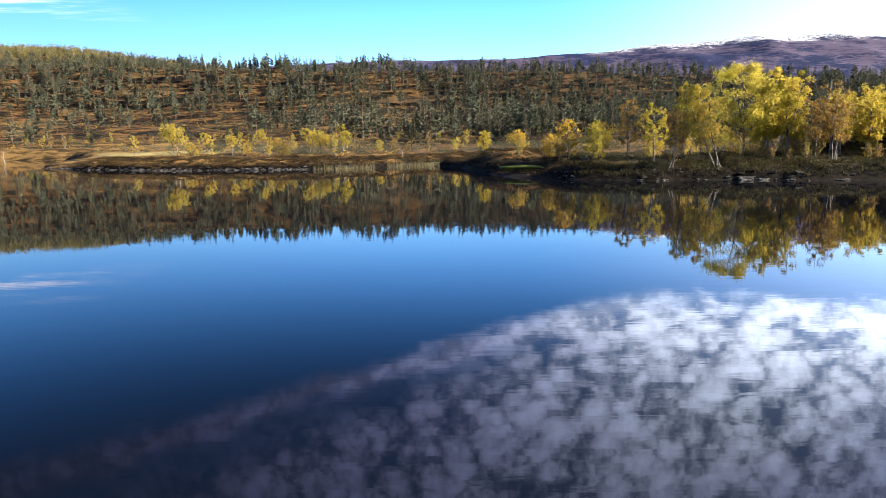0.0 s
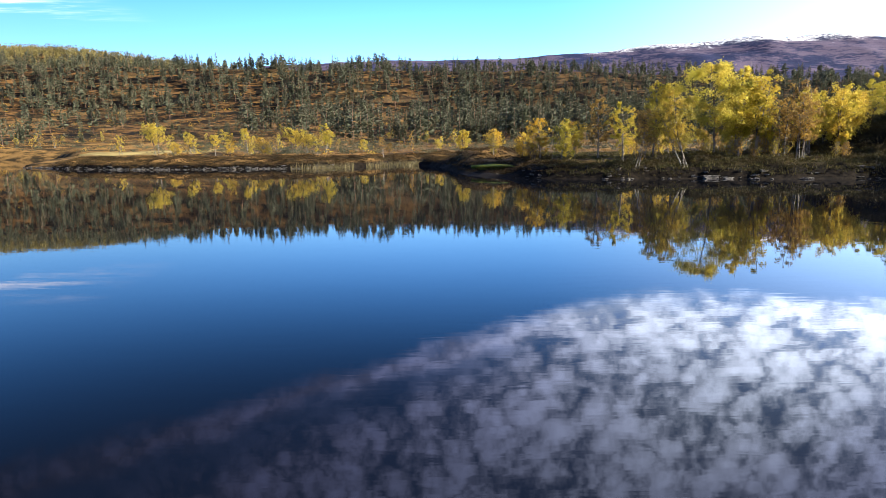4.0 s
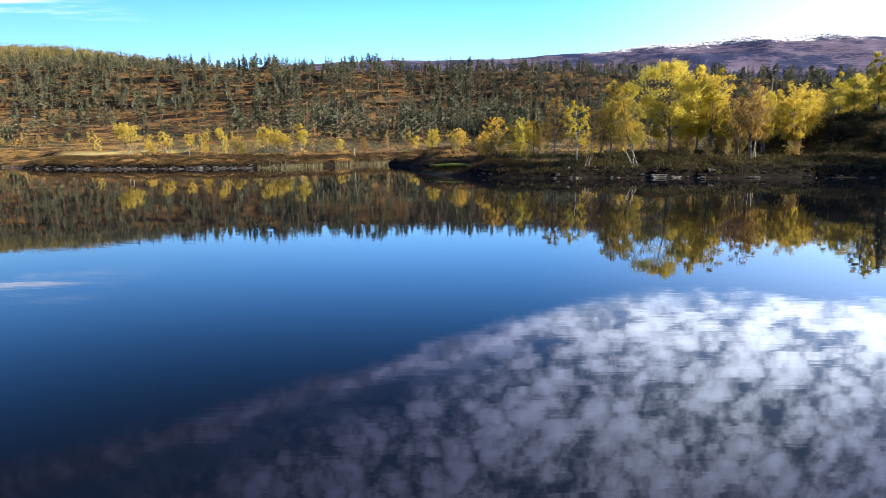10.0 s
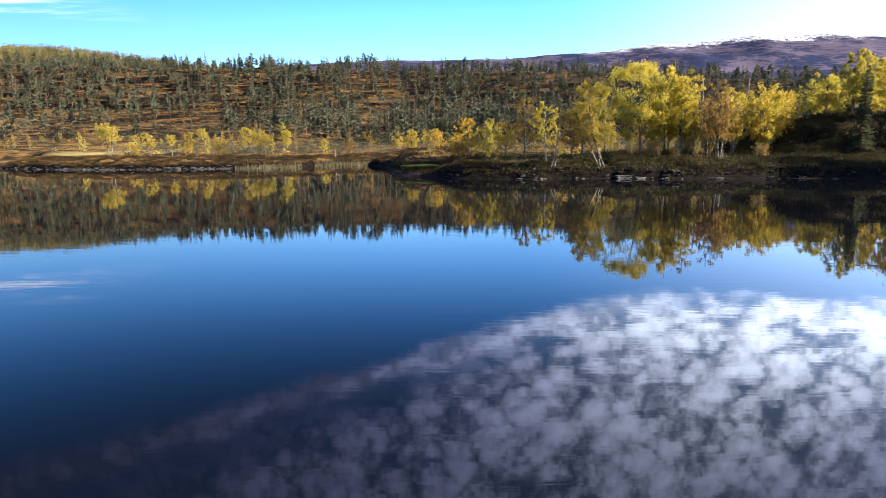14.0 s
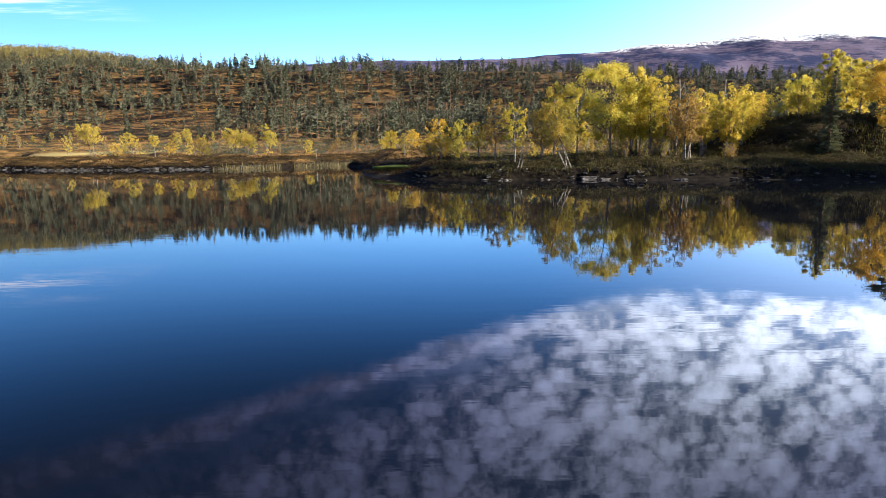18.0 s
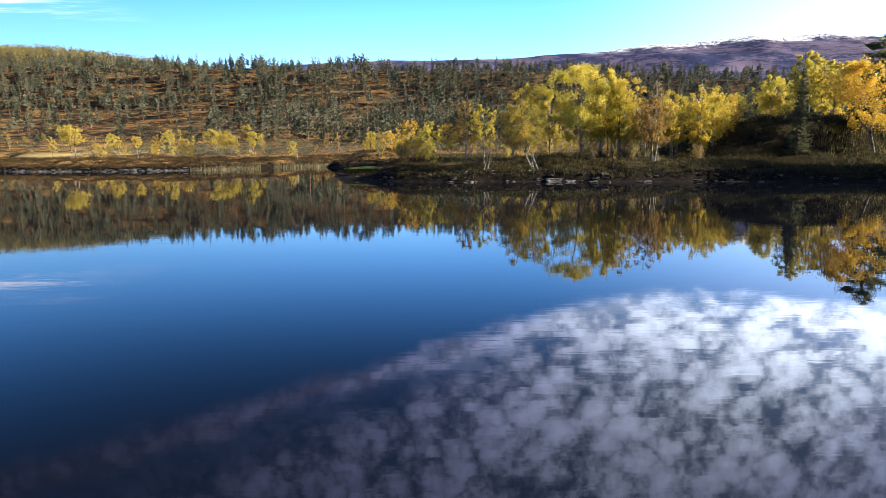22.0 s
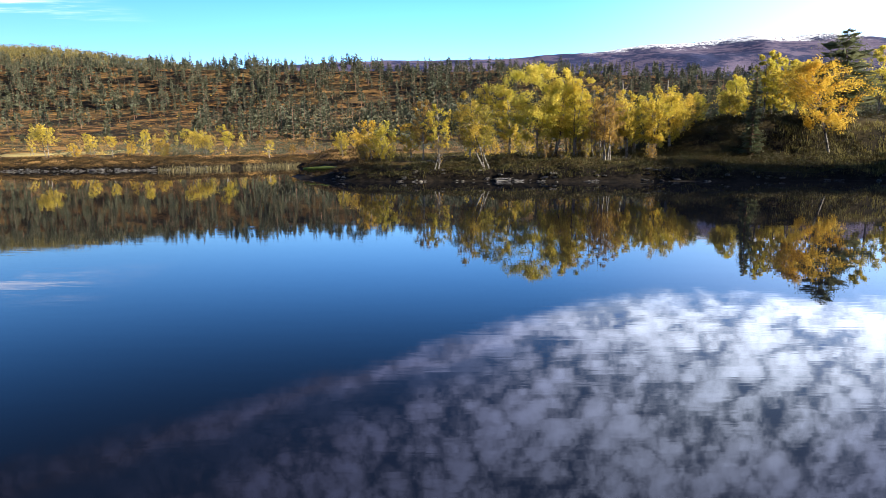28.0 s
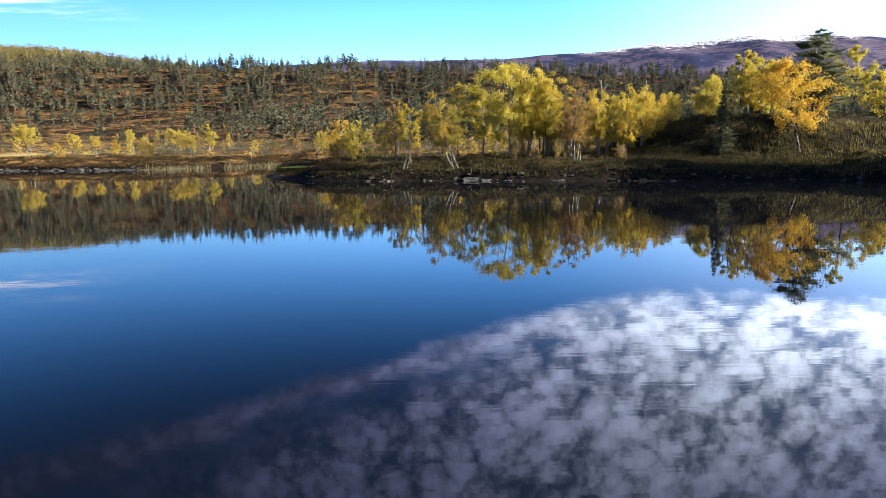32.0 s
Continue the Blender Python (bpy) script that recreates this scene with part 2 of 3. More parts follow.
def water_material():
    m, g = principled("lake_water")
    pos = g.n("TexCoord").outputs["Object"]
    ripple = g.noise(g.scaled(pos, (0.45, 2.4, 1.0)), 1.9, 2.0, 0.5, 0.6)
    swell = g.noise(g.scaled(pos, (0.5, 1.0, 1.0)), 0.3, 1.0)
    calm = g.step(g.noise(g.scaled(pos, (0.4, 1.0, 1.0)), 0.05, 2.0), 0.35, 0.65, 0.4, 1.3)
    h = g.math("ADD", g.math("MULTIPLY", ripple, calm), g.math("MULTIPLY", swell, 2.4))
    bump = g.n("Bump", {"Strength": 1.0, "Distance": 0.0008, "Height": h}).outputs[0]
    b = g.n("BsdfPrincipled", {"Base Color": (0.0028, 0.0036, 0.0060, 1), "Roughness": 0.0, "IOR": 1.333, "Normal": bump})
    g.n("OutputMaterial", {0: b.outputs[0]})
    return m


# ---- mesh helpers ----
RNG = np.random.default_rng(7)


def mesh_object(name, verts, faces, material, parent=None, smooth=False):
    me = bpy.data.meshes.new(name)
    verts = np.asarray(verts, np.float32)
    faces = np.asarray(faces, np.int32)
    k = faces.shape[1]
    me.vertices.add(len(verts))
    me.vertices.foreach_set("co", verts.ravel())
    me.loops.add(faces.size)
    me.loops.foreach_set("vertex_index", faces.ravel())
    me.polygons.add(len(faces))
    me.polygons.foreach_set("loop_start", np.arange(0, faces.size, k, dtype=np.int32))
    me.polygons.foreach_set("use_smooth", np.full(len(faces), smooth))
    me.materials.append(material)
    me.update(calc_edges=True)
    ob = new(name, me)
    if parent is not None:
        ob.parent = parent
    return ob


def value_noise(x, y, seed=0):
    xi, yi = np.floor(x).astype(np.int64), np.floor(y).astype(np.int64)
    fx, fy = x - xi, y - yi
    fx, fy = fx * fx * (3 - 2 * fx), fy * fy * (3 - 2 * fy)

    def h(a, b):
        k = (a * 374761393 + b * 668265263 + seed * 982451653) & 0x7FFFFFFF
        k = ((k ^ (k >> 13)) * 1274126177) & 0x7FFFFFFF
        return ((k ^ (k >> 16)) & 0xFFFF) / 65535.0
    return (h(xi, yi) * (1 - fx) + h(xi + 1, yi) * fx) * (1 - fy) + (h(xi, yi + 1) * (1 - fx) + h(xi + 1, yi + 1) * fx) * fy


def fbm(x, y, seed=0, octaves=4):
    out, a, s = 0.0, 0.5, 1.0
    for k in range(octaves):
        out = out + a * (value_noise(x * s, y * s, seed + k) - 0.5)
        a, s = a * 0.5, s * 2.03
    return out


def smooth01(t):
    t = np.clip(t, 0, 1)
    return t * t * (3 - 2 * t)


# ---- lie of the land ----
NEAR_X = [-1.5, 1, 3, 4.2, 5.2, 6.6, 8.5, 12.6, 17.7, 25, 31, 38, 49, 56, 70, 90, 150, 250, 600]
NEAR_Y = [88, 84, 78, 70, 61, 57, 54.5, 52, 50, 50.5, 48.5, 48, 47.2, 46.5, 43, 38, 20, -20, -60]
FAR_X = [-600, -400, -300, -200, -130, -95, -80, -66, -62, -50, -38, -25, -15, -8, 0, 8, 14, 20, 600]
FAR_Y = [-60, 0, 100, 150, 158, 152, 138, 108, 93, 85, 80, 79, 80, 86, 96, 102, 104, 100, 100]
RIDGE_X = [-600, -350, -160, -50, 0, 60, 150, 250, 600]
RIDGE_Y = [450, 440, 420, 392, 383, 355, 325, 310, 300]
RIDGE_Z = [62, 61, 55, 49, 47, 43, 34, 30, 28]
RISE_S = [0, 100, 150, 200, 260, 310, 345, 383, 460, 560, 700]
RISE_Z = [0.2, 0.5, 1.8, 4.6, 11.0, 20.0, 33.0, 47.0, 46.0, 40.0, 36.0]
BACK_X = [-900, -550, -400, -290, -150, 0, 300, 900]
BACK_Z = [119, 110, 103, 88, 68, 40, 20, 16]


def shore(x, y):
    """Metres inland of the lake's edge, less than nought on the water."""
    wob = 1.6 * fbm(x * 0.22, y * 0.22, 11, 3)
    d_far = (y - np.interp(x, FAR_X, FAR_Y)) * 0.75
    back = np.interp(x, [-2, 0, 6, 14, 20], [88, 89.5, 94, 103, 400])
    lean = np.interp(x + 0.6, NEAR_X, NEAR_Y) - np.interp(x - 0.6, NEAR_X, NEAR_Y)
    d_point = np.minimum((y - np.interp(x, NEAR_X, NEAR_Y)) / np.sqrt(1.5 + (lean / 1.2) ** 2), (back - y) * 0.8)
    d_point = np.where(x < -2, -9.0, d_point)
    south = (-80 - y) * 0.5
    return np.maximum(np.maximum(d_far, d_point), south) + wob


def land(x, y):
    x, y = np.asarray(x, float), np.asarray(y, float)
    d = shore(x, y)
    inland = smooth01(d / 3.0)
    rough = np.clip(0.75 + 1.3 * fbm(x / 2.4, y / 2.4, 71, 3), 0.3, 1.3)
    tall = np.where((x < -20) & (y > 70), np.interp(x, [-75, -45], [0.3, 1.0]), 1.0)
    bank = 0.8 * tall * rough * smooth01(d / 0.8) + 0.25 * smooth01((d - 1.5) / 6.0) - 1.4 * smooth01(-d / 4.0)
    s = y / np.interp(x, RIDGE_X, RIDGE_Y) * 383.0
    z = np.interp(s, RISE_S, RISE_Z) * np.where(s > 150, np.interp(x, RIDGE_X, RIDGE_Z) / 47.0, 1.0)
    ridge2 = np.interp(x, BACK_X, BACK_Z) * np.exp(-((y - 693) / 190.0) ** 2)
    z = np.maximum(z, ridge2)
    z = z + 3.2 * fbm(x / 45, y / 30, 3, 4) * smooth01((y - 150) / 120)
    z = z + 2.2 * fbm(x / 16, y / 6, 5, 3) * smooth01((y - 105) / 60)
    # unseen hillside added behind the camera to keep low sky light off the bank
    z = np.where(y < -80, np.interp(-80 - y, [0, 160, 600, 4000], [0.5, 75, 110, 60]), z)
    # knolls and hummocks on the near point
    face = np.where(y < 64.2, 6.6, 13.0)
    z = z + 4.2 * np.exp(-(np.abs((x - 60) / 17.0) ** 6 + np.abs((y - 64.2) / face) ** 4))
    z = z + 1.1 * np.exp(-(((x - 8) / 7.0) ** 2 + ((y - 76) / 7.5) ** 2))
    z = z + 0.7 * np.exp(-(((x - 30) / 12.0) ** 2 + ((y - 58) / 7.0) ** 2))
    z = z + 1.2 * smooth01((x - 66) / 30.0) * smooth01((y - 40) / 20.0)
    z = z + 0.55 * fbm(x / 2.6, y / 2.2, 9, 3) * np.where(y < 130, 1.0, 0.5)
    bank = bank + 0.7 * fbm(x / 1.3, y / 1.1, 81, 2) * smooth01(d / 0.8) * smooth01((6 - d) / 4)
    out = np.where(d > 0, z * inland, 0.0) + bank
    # a low rock ledge before the end of the point
    ledge = np.exp(-(np.abs((x - 7.0) / 3.3) ** 4 + np.abs((y - 59.5) / 5.5) ** 4))
    return np.where(d > 0, np.maximum(out - 0.75 * ledge, np.minimum(out, 0.22)), out)


def grid_object(name, xs, ys, fn, material):
    gx, gy = np.meshgrid(xs, ys)
    verts = np.stack([gx, gy, fn(gx, gy)], -1).reshape(-1, 3)
    nx, ny = len(xs), len(ys)
    i = (np.arange(ny - 1)[:, None] * nx + np.arange(nx - 1)[None, :]).ravel()
    faces = np.stack([i, i + 1, i + nx + 1, i + nx], -1)
    return mesh_object(name, verts, faces, material, smooth=True)


def spaced(*spans):
    out = []
    for a, b, s in spans:
        out.extend(np.arange(a, b, s))
    return np.array(out)


XS = spaced((-4200, -800, 200), (-800, -330, 12), (-330, -110, 3.0), (-110, 100, 0.75), (100, 330, 3.0), (330, 800, 14), (800, 4201, 200))
YS = spaced((-4000, -300, 300), (-300, 20, 16), (20, 38, 3), (38, 112, 0.6), (112, 200, 1.5), (200, 460, 3.2), (460, 800, 12), (800, 4401, 200))
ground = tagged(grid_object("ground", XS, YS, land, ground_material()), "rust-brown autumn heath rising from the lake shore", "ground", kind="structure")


def fell(x, y):
    top = np.interp(x, [-600, -168, 32, 232, 432, 572, 651, 731, 830, 949, 1028, 1187, 1306, 1426, 1562, 2100, 2600], [270, 287, 290, 296, 310, 319, 333, 344, 346, 358, 369, 367, 380, 373, 365, 362, 350])
    top = top - 0.0092 * x
    t = (y - 1300) / 900.0
    z = top * np.where(t < 1, smooth01(t) ** 0.8, 1 - 0.12 * (t - 1))
    return z + 42 * fbm(x / 260, y / 130, 21, 5) * smooth01(t * 2.2) * smooth01((1.0 - t) * 2.5) + 16 * fbm(x / 70, y / 50, 27, 4) * smooth01(t * 2) * smooth01((1.02 - t) * 4)


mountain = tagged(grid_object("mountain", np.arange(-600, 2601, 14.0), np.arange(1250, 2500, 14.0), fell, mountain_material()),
                  "broad purple-brown fell, bluish with haze in its colour, new snow along its crest", "mountain", kind="structure")
wx = np.array([-900.0, 900.0])
water = tagged(grid_object("water", wx, np.array([-600.0, 170.0]), lambda a, b: a * 0, water_material()),
               "still dark lake water mirroring hill, birches and clouds", "lake", kind="structure")


# ---- growing things ----
def tube(points, radii, sides):
    p = np.asarray(points, float)
    n = len(p)
    d = np.gradient(p, axis=0)
    d /= np.linalg.norm(d, axis=1)[:, None] + 1e-9
    ref = np.where(np.abs(d[:, 2:3]) < 0.9, np.array([[0, 0, 1.0]]), np.array([[1.0, 0, 0]]))
    a = np.cross(d, ref)
    a /= np.linalg.norm(a, axis=1)[:, None] + 1e-9
    b = np.cross(d, a)
    ang = np.linspace(0, 2 * np.pi, sides, endpoint=False)
    r = np.asarray(radii)[:, None, None]
    v = p[:, None, :] + r * (np.cos(ang)[None, :, None] * a[:, None, :] + np.sin(ang)[None, :, None] * b[:, None, :])
    i = (np.arange(n - 1)[:, None] * sides + np.arange(sides)[None, :])
    j = (np.arange(n - 1)[:, None] * sides + (np.arange(sides)[None, :] + 1) % sides)
    f = np.stack([i, j, j + sides, i + sides], -1).reshape(-1, 4)
    return v.reshape(-1, 3), f


def join(parts):
    vs, fs, k = [], [], 0
    for v, f in parts:
        vs.append(v)
        fs.append(f + k)
        k += len(v)
    return np.concatenate(vs), np.concatenate(fs)


def leaves(centres, size, rng, flat=0.0):
    """One four-cornered leaf or tuft at each centre, turned at random."""
    n = len(centres)
    nrm = rng.normal(size=(n, 3))
    nrm[:, 2] += flat
    nrm /= np.linalg.norm(nrm, axis=1)[:, None]
    a = np.cross(nrm, rng.normal(size=(n, 3)))
    a /= np.linalg.norm(a, axis=1)[:, None] + 1e-9
    b = np.cross(nrm, a)
    s = np.broadcast_to(np.asarray(size, float), (n,))[:, None] * rng.uniform(0.6, 1.3, (n, 1))
    c = np.asarray(centres)
    bend = nrm * s * 0.25
    v = np.stack([c - a * s * 0.5, c - b * s * 0.34 + bend, c + a * s * 0.5, c + b * s * 0.34 + bend], 1).reshape(-1, 3)
    return v, np.arange(4 * n).reshape(n, 4)


def bent(p, q, rng, n=5, sag=0.1):
    t = np.linspace(0, 1, n)[:, None]
    out = (1 - t) * np.asarray(p, float) + t * np.asarray(q, float)
    ln = np.linalg.norm(np.asarray(q, float) - p)
    off = rng.normal(size=(n, 3)) * ln * 0.05
    off[0] = 0
    out += off
    out[:, 2] += np.sin(t[:, 0] * np.pi) * sag * ln
    return out


def birch_meshes(h, w, seed, count, size, stems=1, lean=(0, 0), start=0.28, shape=1.0):
    """Stems with limbs and twigs; leaves hang about the twigs. w: width of the crown."""
    rng = np.random.default_rng(seed)
    wood, twigs, spots = [], [], []
    for k in range(stems):
        spread = np.array([rng.normal() * 0.10, rng.normal() * 0.06]) * (stems > 1) * h
        foot = np.array([rng.normal() * 0.22, rng.normal() * 0.2, -0.25]) * (stems > 1) + np.array([0, 0, -0.15])
        hk = h * (1 if k == 0 else rng.uniform(0.75, 0.97))
        tip = np.array([lean[0] + spread[0], lean[1] + spread[1], hk * 0.94])
        n = 9
        t = np.linspace(0, 1, n)
        line = foot + np.outer(t ** 1.15, tip - foot)
        wig = np.cumsum(rng.normal(size=(n, 2)), axis=0) * 0.012 * h
        line[:, :2] += wig * t[:, None]
        r0 = (0.009 * h + 0.025) / stems ** 0.3
        wood.append(tube(line, r0 * (1 - t) ** 0.8 + 0.012, 7))
        limbs = int(rng.integers(20, 26)) if stems == 1 else int(rng.integers(13, 18))
        for i in range(limbs):
            f = start + (0.96 - start) * (i + rng.uniform(0, 1)) / limbs
            p = np.array([np.interp(f, t, line[:, c]) for c in range(3)])
            g = (f - start) / (1 - start)
            reach = 0.5 * w * shape * (math.sin(math.pi * min(1, 0.16 + 0.84 * g)) ** 0.7 * 0.85 + 0.15) * rng.uniform(0.6, 1.15) * (1.0 if stems == 1 else 0.75)
            az = i * 2.4 + rng.uniform(-0.5, 0.5)
            q = p + np.array([math.cos(az) * reach, math.sin(az) * reach, reach * rng.uniform(0.35, 0.95) * (1 - 0.55 * g) + 0.2 * (1 - g)])
            q[2] = min(q[2], hk)
            limb = bent(p, q, rng, 5, 0.06)
            wood.append(tube(limb, np.linspace(r0 * 0.42 * (1 - f * 0.5), 0.012, 5), 5))
            spots.append(limb[2:5])
            for _ in range(6):
                u = rng.uniform(0.3, 1.0)
                a = np.array([np.interp(u, np.linspace(0, 1, 5), limb[:, c]) for c in range(3)])
                out = rng.normal(size=3) * np.array([1, 1, 0.75])
                out[:2] += np.array([math.cos(az), math.sin(az)]) * 0.5
                b = a + out / np.linalg.norm(out) * reach * rng.uniform(0.22, 0.5)
                b[2] -= 0.06 * reach
                tw = bent(a, b, rng, 3, 0.05)
                twigs.append(tube(tw, [0.012, 0.008, 0.004], 3))
                spots.append(tw)
    spots = np.array(spots)
    pick = rng.integers(0, len(spots), count)
    u = rng.uniform(0.15, 1.1, count)[:, None]
    c = spots[pick, 0] * (1 - u) + spots[pick, 2] * u
    c = c + rng.normal(size=(count, 3)) * np.array([0.024, 0.024, 0.027]) * max(2.2, w)
    lim = h * 1.0
    c[:, 2] = np.minimum(c[:, 2], lim + rng.normal(size=count) * 0.05)
    return join(wood), join(twigs), leaves(c, size, rng)


LABELS = {
    "leaf_gold": "white-barked birch with golden autumn leaves",
    "leaf_lemon": "tall birch with dense lemon-yellow leaves",
    "leaf_orange": "small birch with orange autumn leaves",
    "leaf_lime": "slender birch with yellow-green leaves",
    "leaf_olive": "birch with thinning dull green leaves",
    "leaf_rust": "half-bare birch with sparse russet leaves",
}


def birch(x, y, h, w, leaf, seed, count=4500, size=0.17, stems=1, lean=(0, 0), start=0.28, where="by the lake", group="birches on the point", z=None):
    foot = new("birch_tree")
    foot.location = (x, y, float(land(x, y)) if z is None else z)
    wood, twig, crown = birch_meshes(h, w, seed, count, size, stems, lean, start)
    mesh_object("trunk", *wood, BARK, foot, True)
    tagged(mesh_object("branching", *twig, TWIG, foot), kind="stuff")
    mesh_object("crown", *crown, leaf, foot)
    return tagged(foot, LABELS[leaf.name] + " " + where, "tree", group)


def pine_meshes(h, w, seed, boughs, per, size, cone, bare, wild=0.2, boughs_shown=True, spray=1.0):
    """Stem, boughs and needle sprays. cone: 1 for a spire, 0 for a rounded top. bare: share of the stem without boughs."""
    rng = np.random.default_rng(seed)

    def girth(g):
        return cone * (1 - g) ** 0.75 + (1 - cone) * math.sqrt(max(0.0, 1 - (1.5 * g - 0.5) ** 2))
    n = 5
    t = np.linspace(0, 1, n)
    line = np.zeros((n, 3))
    line[:, 2] = t * h * 0.97 - 0.3
    line[:, :2] = np.cumsum(rng.normal(size=(n, 2)), axis=0) * 0.006 * h
    wood = [tube(line, 0.012 * h * (1 - t) ** 0.8 + 0.012, 5 if boughs_shown else 3)]
    crown, cs, sizes = [], [], []
    for i in range(boughs):
        g = min(0.985, (i + rng.uniform(0, 1)) / boughs)
        f = bare + (1 - bare) * g
        reach = 0.5 * w * girth(g) * rng.uniform(1 - 2 * wild, 1 + wild) + 0.08
        az = i * 2.4 + rng.uniform(-0.6, 0.6)
        p = np.array([np.interp(f, t, line[:, c]) for c in range(3)])
        way = np.array([math.cos(az), math.sin(az), rng.uniform(-0.25, 0.35)])
        q = p + way * reach
        if boughs_shown:
            wood.append(tube(np.array([p, q]), [0.010 * h * (1 - f) + 0.012, 0.008], 3))
        # two crossed sprays of needles along each bough, one lying flat, one hanging
        flat, hang = np.array([-way[1], way[0], 0.0]), np.array([0.0, 0.0, 1.0])
        for side, wide in ((flat, 0.30), (hang, 0.24)):
            wide = (wide * reach + 0.10) * spray * rng.uniform(0.7, 1.3)
            m = p + way * reach * rng.uniform(0.45, 0.7)
            tip = q + rng.normal(size=3) * 0.06 * reach
            v = np.array([p, m - side * wide * rng.uniform(0.6, 1.3), tip, m + side * wide * rng.uniform(0.4, 1.0)])
            crown.append((v, np.array([[0, 1, 2, 3]])))
        u = rng.uniform(0.2, 1.08, (per, 1)) ** 0.8
        cs.append(p * (1 - u) + q * u + rng.normal(size=(per, 3)) * np.array([0.16, 0.16, 0.12]) * reach)
        sizes.append(np.full(per, size * (1.0 - 0.5 * g)))
    crown.append(leaves(np.concatenate(cs), np.concatenate(sizes), rng, 0.1))
    return join(wood), join(crown)


def conifer(name, x, y, h, w, seed, boughs, per, size, cone, bare, material, label, group="", wild=0.2, spray=1.0):
    foot = new(name)
    foot.location = (x, y, float(land(x, y)))
    wood, crown = pine_meshes(h, w, seed, boughs, per, size, cone, bare, wild, spray=spray)
    mesh_object("trunk", *wood, BARK_PINE, foot, True)
    mesh_object("crown", *crown, material, foot)
    return tagged(foot, label, "tree", group)


# ---- birches on the near point: place, height of the top above the lake, crown width ----
POINT_BIRCHES = [
    (18.3, 60, 7.8, 2.6, RUST, 1, 0.25), (14.5, 58, 5.6, 3.4, LIME, 2, 0.15), (12.9, 62, 5.8, 2.6, ORANGE, 1, 0.15),
    (11.7, 66, 4.4, 2.8, ORANGE, 2, 0.1), (9.3, 75, 4.9, 3.1, ORANGE, 2, 0.1), (5.7, 86, 5.2, 2.0, GOLD, 1, 0.3),
    (16.9, 64, 5.4, 2.8, ORANGE, 1, 0.2), (19.9, 57, 7.2, 2.4, LIME, 1, 0.25), (22.9, 60, 6.7, 3.4, RUST, 2, 0.3),
    (24.5, 62, 9.5, 3.2, LIME, 1, 0.3), (27.3, 64, 9.6, 3.6, GOLD, 1, 0.25),
]
GROVE_BIRCHES = [
    (29.6, 59.5, 11.1, 7.0, LEMON, 1, 0.08), (31.2, 59, 11.2, 4.5, LEMON, 1, 0.2), (33.2, 62, 10.8, 3.5, LEMON, 2, 0.25),
    (32.9, 58, 10.1, 3.6, LIME, 2, 0.25), (35.4, 61, 10.1, 2.8, LIME, 1, 0.3), (35.0, 54, 9.0, 3.2, RUST, 3, 0.35),
    (37.9, 58, 8.5, 3.6, GOLD, 2, 0.3), (34.9, 57, 7.6, 2.6, RUST, 2, 0.35), (42.7, 60, 8.9, 5.0, GOLD, 2, 0.2),
    (40.2, 57.5, 7.6, 3.2, GOLD, 2, 0.25), (45.0, 62, 7.9, 3.4, ORANGE, 2, 0.2), (39.5, 61, 8.6, 3.2, LIME, 2, 0.3),
    (47.1, 65, 8.4, 3.6, LIME, 2, 0.2), (42.5, 63, 8.3, 3.4, GOLD, 2, 0.3),
]
KNOLL_BIRCHES = [
    (52.8, 68, 10.2, 3.7, LEMON, 1, 0.15), (50.4, 64, 8.2, 3.4, GOLD, 2, 0.2), (54.9, 69, 8.6, 2.2, LIME, 1, 0.15), (57.9, 70, 13.5, 2.8, LEMON, 1, 0.2),
    (60.0, 71, 13.1, 3.0, LEMON, 1, 0.2), (59.5, 68, 12.2, 3.3, GOLD, 1, 0.15), (67.3, 66, 13.5, 3.7, LEMON, 1, 0.12),
    (70.9, 66, 10.6, 4.4, GOLD, 2, 0.15), (57.1, 70, 13.5, 3.3, LEMON, 1, 0.2),
    (55.6, 75, 11.6, 3.6, LEMON, 2, 0.2), (50.2, 73, 8.8, 3.2, LIME, 2, 0.2), (63.5, 74, 12.4, 3.6, GOLD, 2, 0.2),
]
WHERE = ("on the low wooded point", "in the lakeside grove", "on the shaded knoll")
seed = 100
for rows, where in zip((POINT_BIRCHES, GROVE_BIRCHES, KNOLL_BIRCHES), WHERE):
    for x, y, top, w, leaf, stems, start in rows:
        seed += 1
        h = (top - float(land(x, y)))
        w, start = w * 1.08, start * 0.8 + 0.05
        n = int((400 + 200 * h * w) * (0.7 if leaf is RUST else 0.8 if leaf in (LIME, ORANGE) else 1.25))
        birch(x, y, h, w, leaf, seed, int(n * 0.66), 0.165, stems + (rows is GROVE_BIRCHES and w < 6), (0, 0), start, where)
for k in range(40):
    low = k < 7
    x, y = (RNG.uniform(8, 27), RNG.uniform(58, 80)) if low else (RNG.uniform(25, 41), RNG.uniform(60, 76)) if k < 22 else (RNG.uniform(26, 40), RNG.uniform(54, 61))
    h = RNG.uniform(1.8, 3.4) if low else RNG.uniform(3.0, 6.0) if k < 22 else RNG.uniform(1.0, 2.0)
    leaf = (RUST, OLIVE, GOLD, RUST, ORANGE)[k % 5] if k < 22 else (RUST, OLIVE)[k % 2]
    birch(x, y, h, max(1.0, h * 0.55), leaf, 700 + k, int(150 + 160 * h) if k < 22 else int(90 + 80 * h), 0.13, 2, (RNG.normal() * 0.2, 0), 0.15, "on the low wooded point")
birch(24.4, 52.6, 7.0, 4.6, OLIVE, 301, 4800, 0.15, 3, (-2.2, 0.3), 0.4, "with leaning stems")
birch(20.0, 52, 3.2, 1.8, RUST, 302, 260, 0.13, 2, (0.2, 0), 0.3, "at the water's edge")
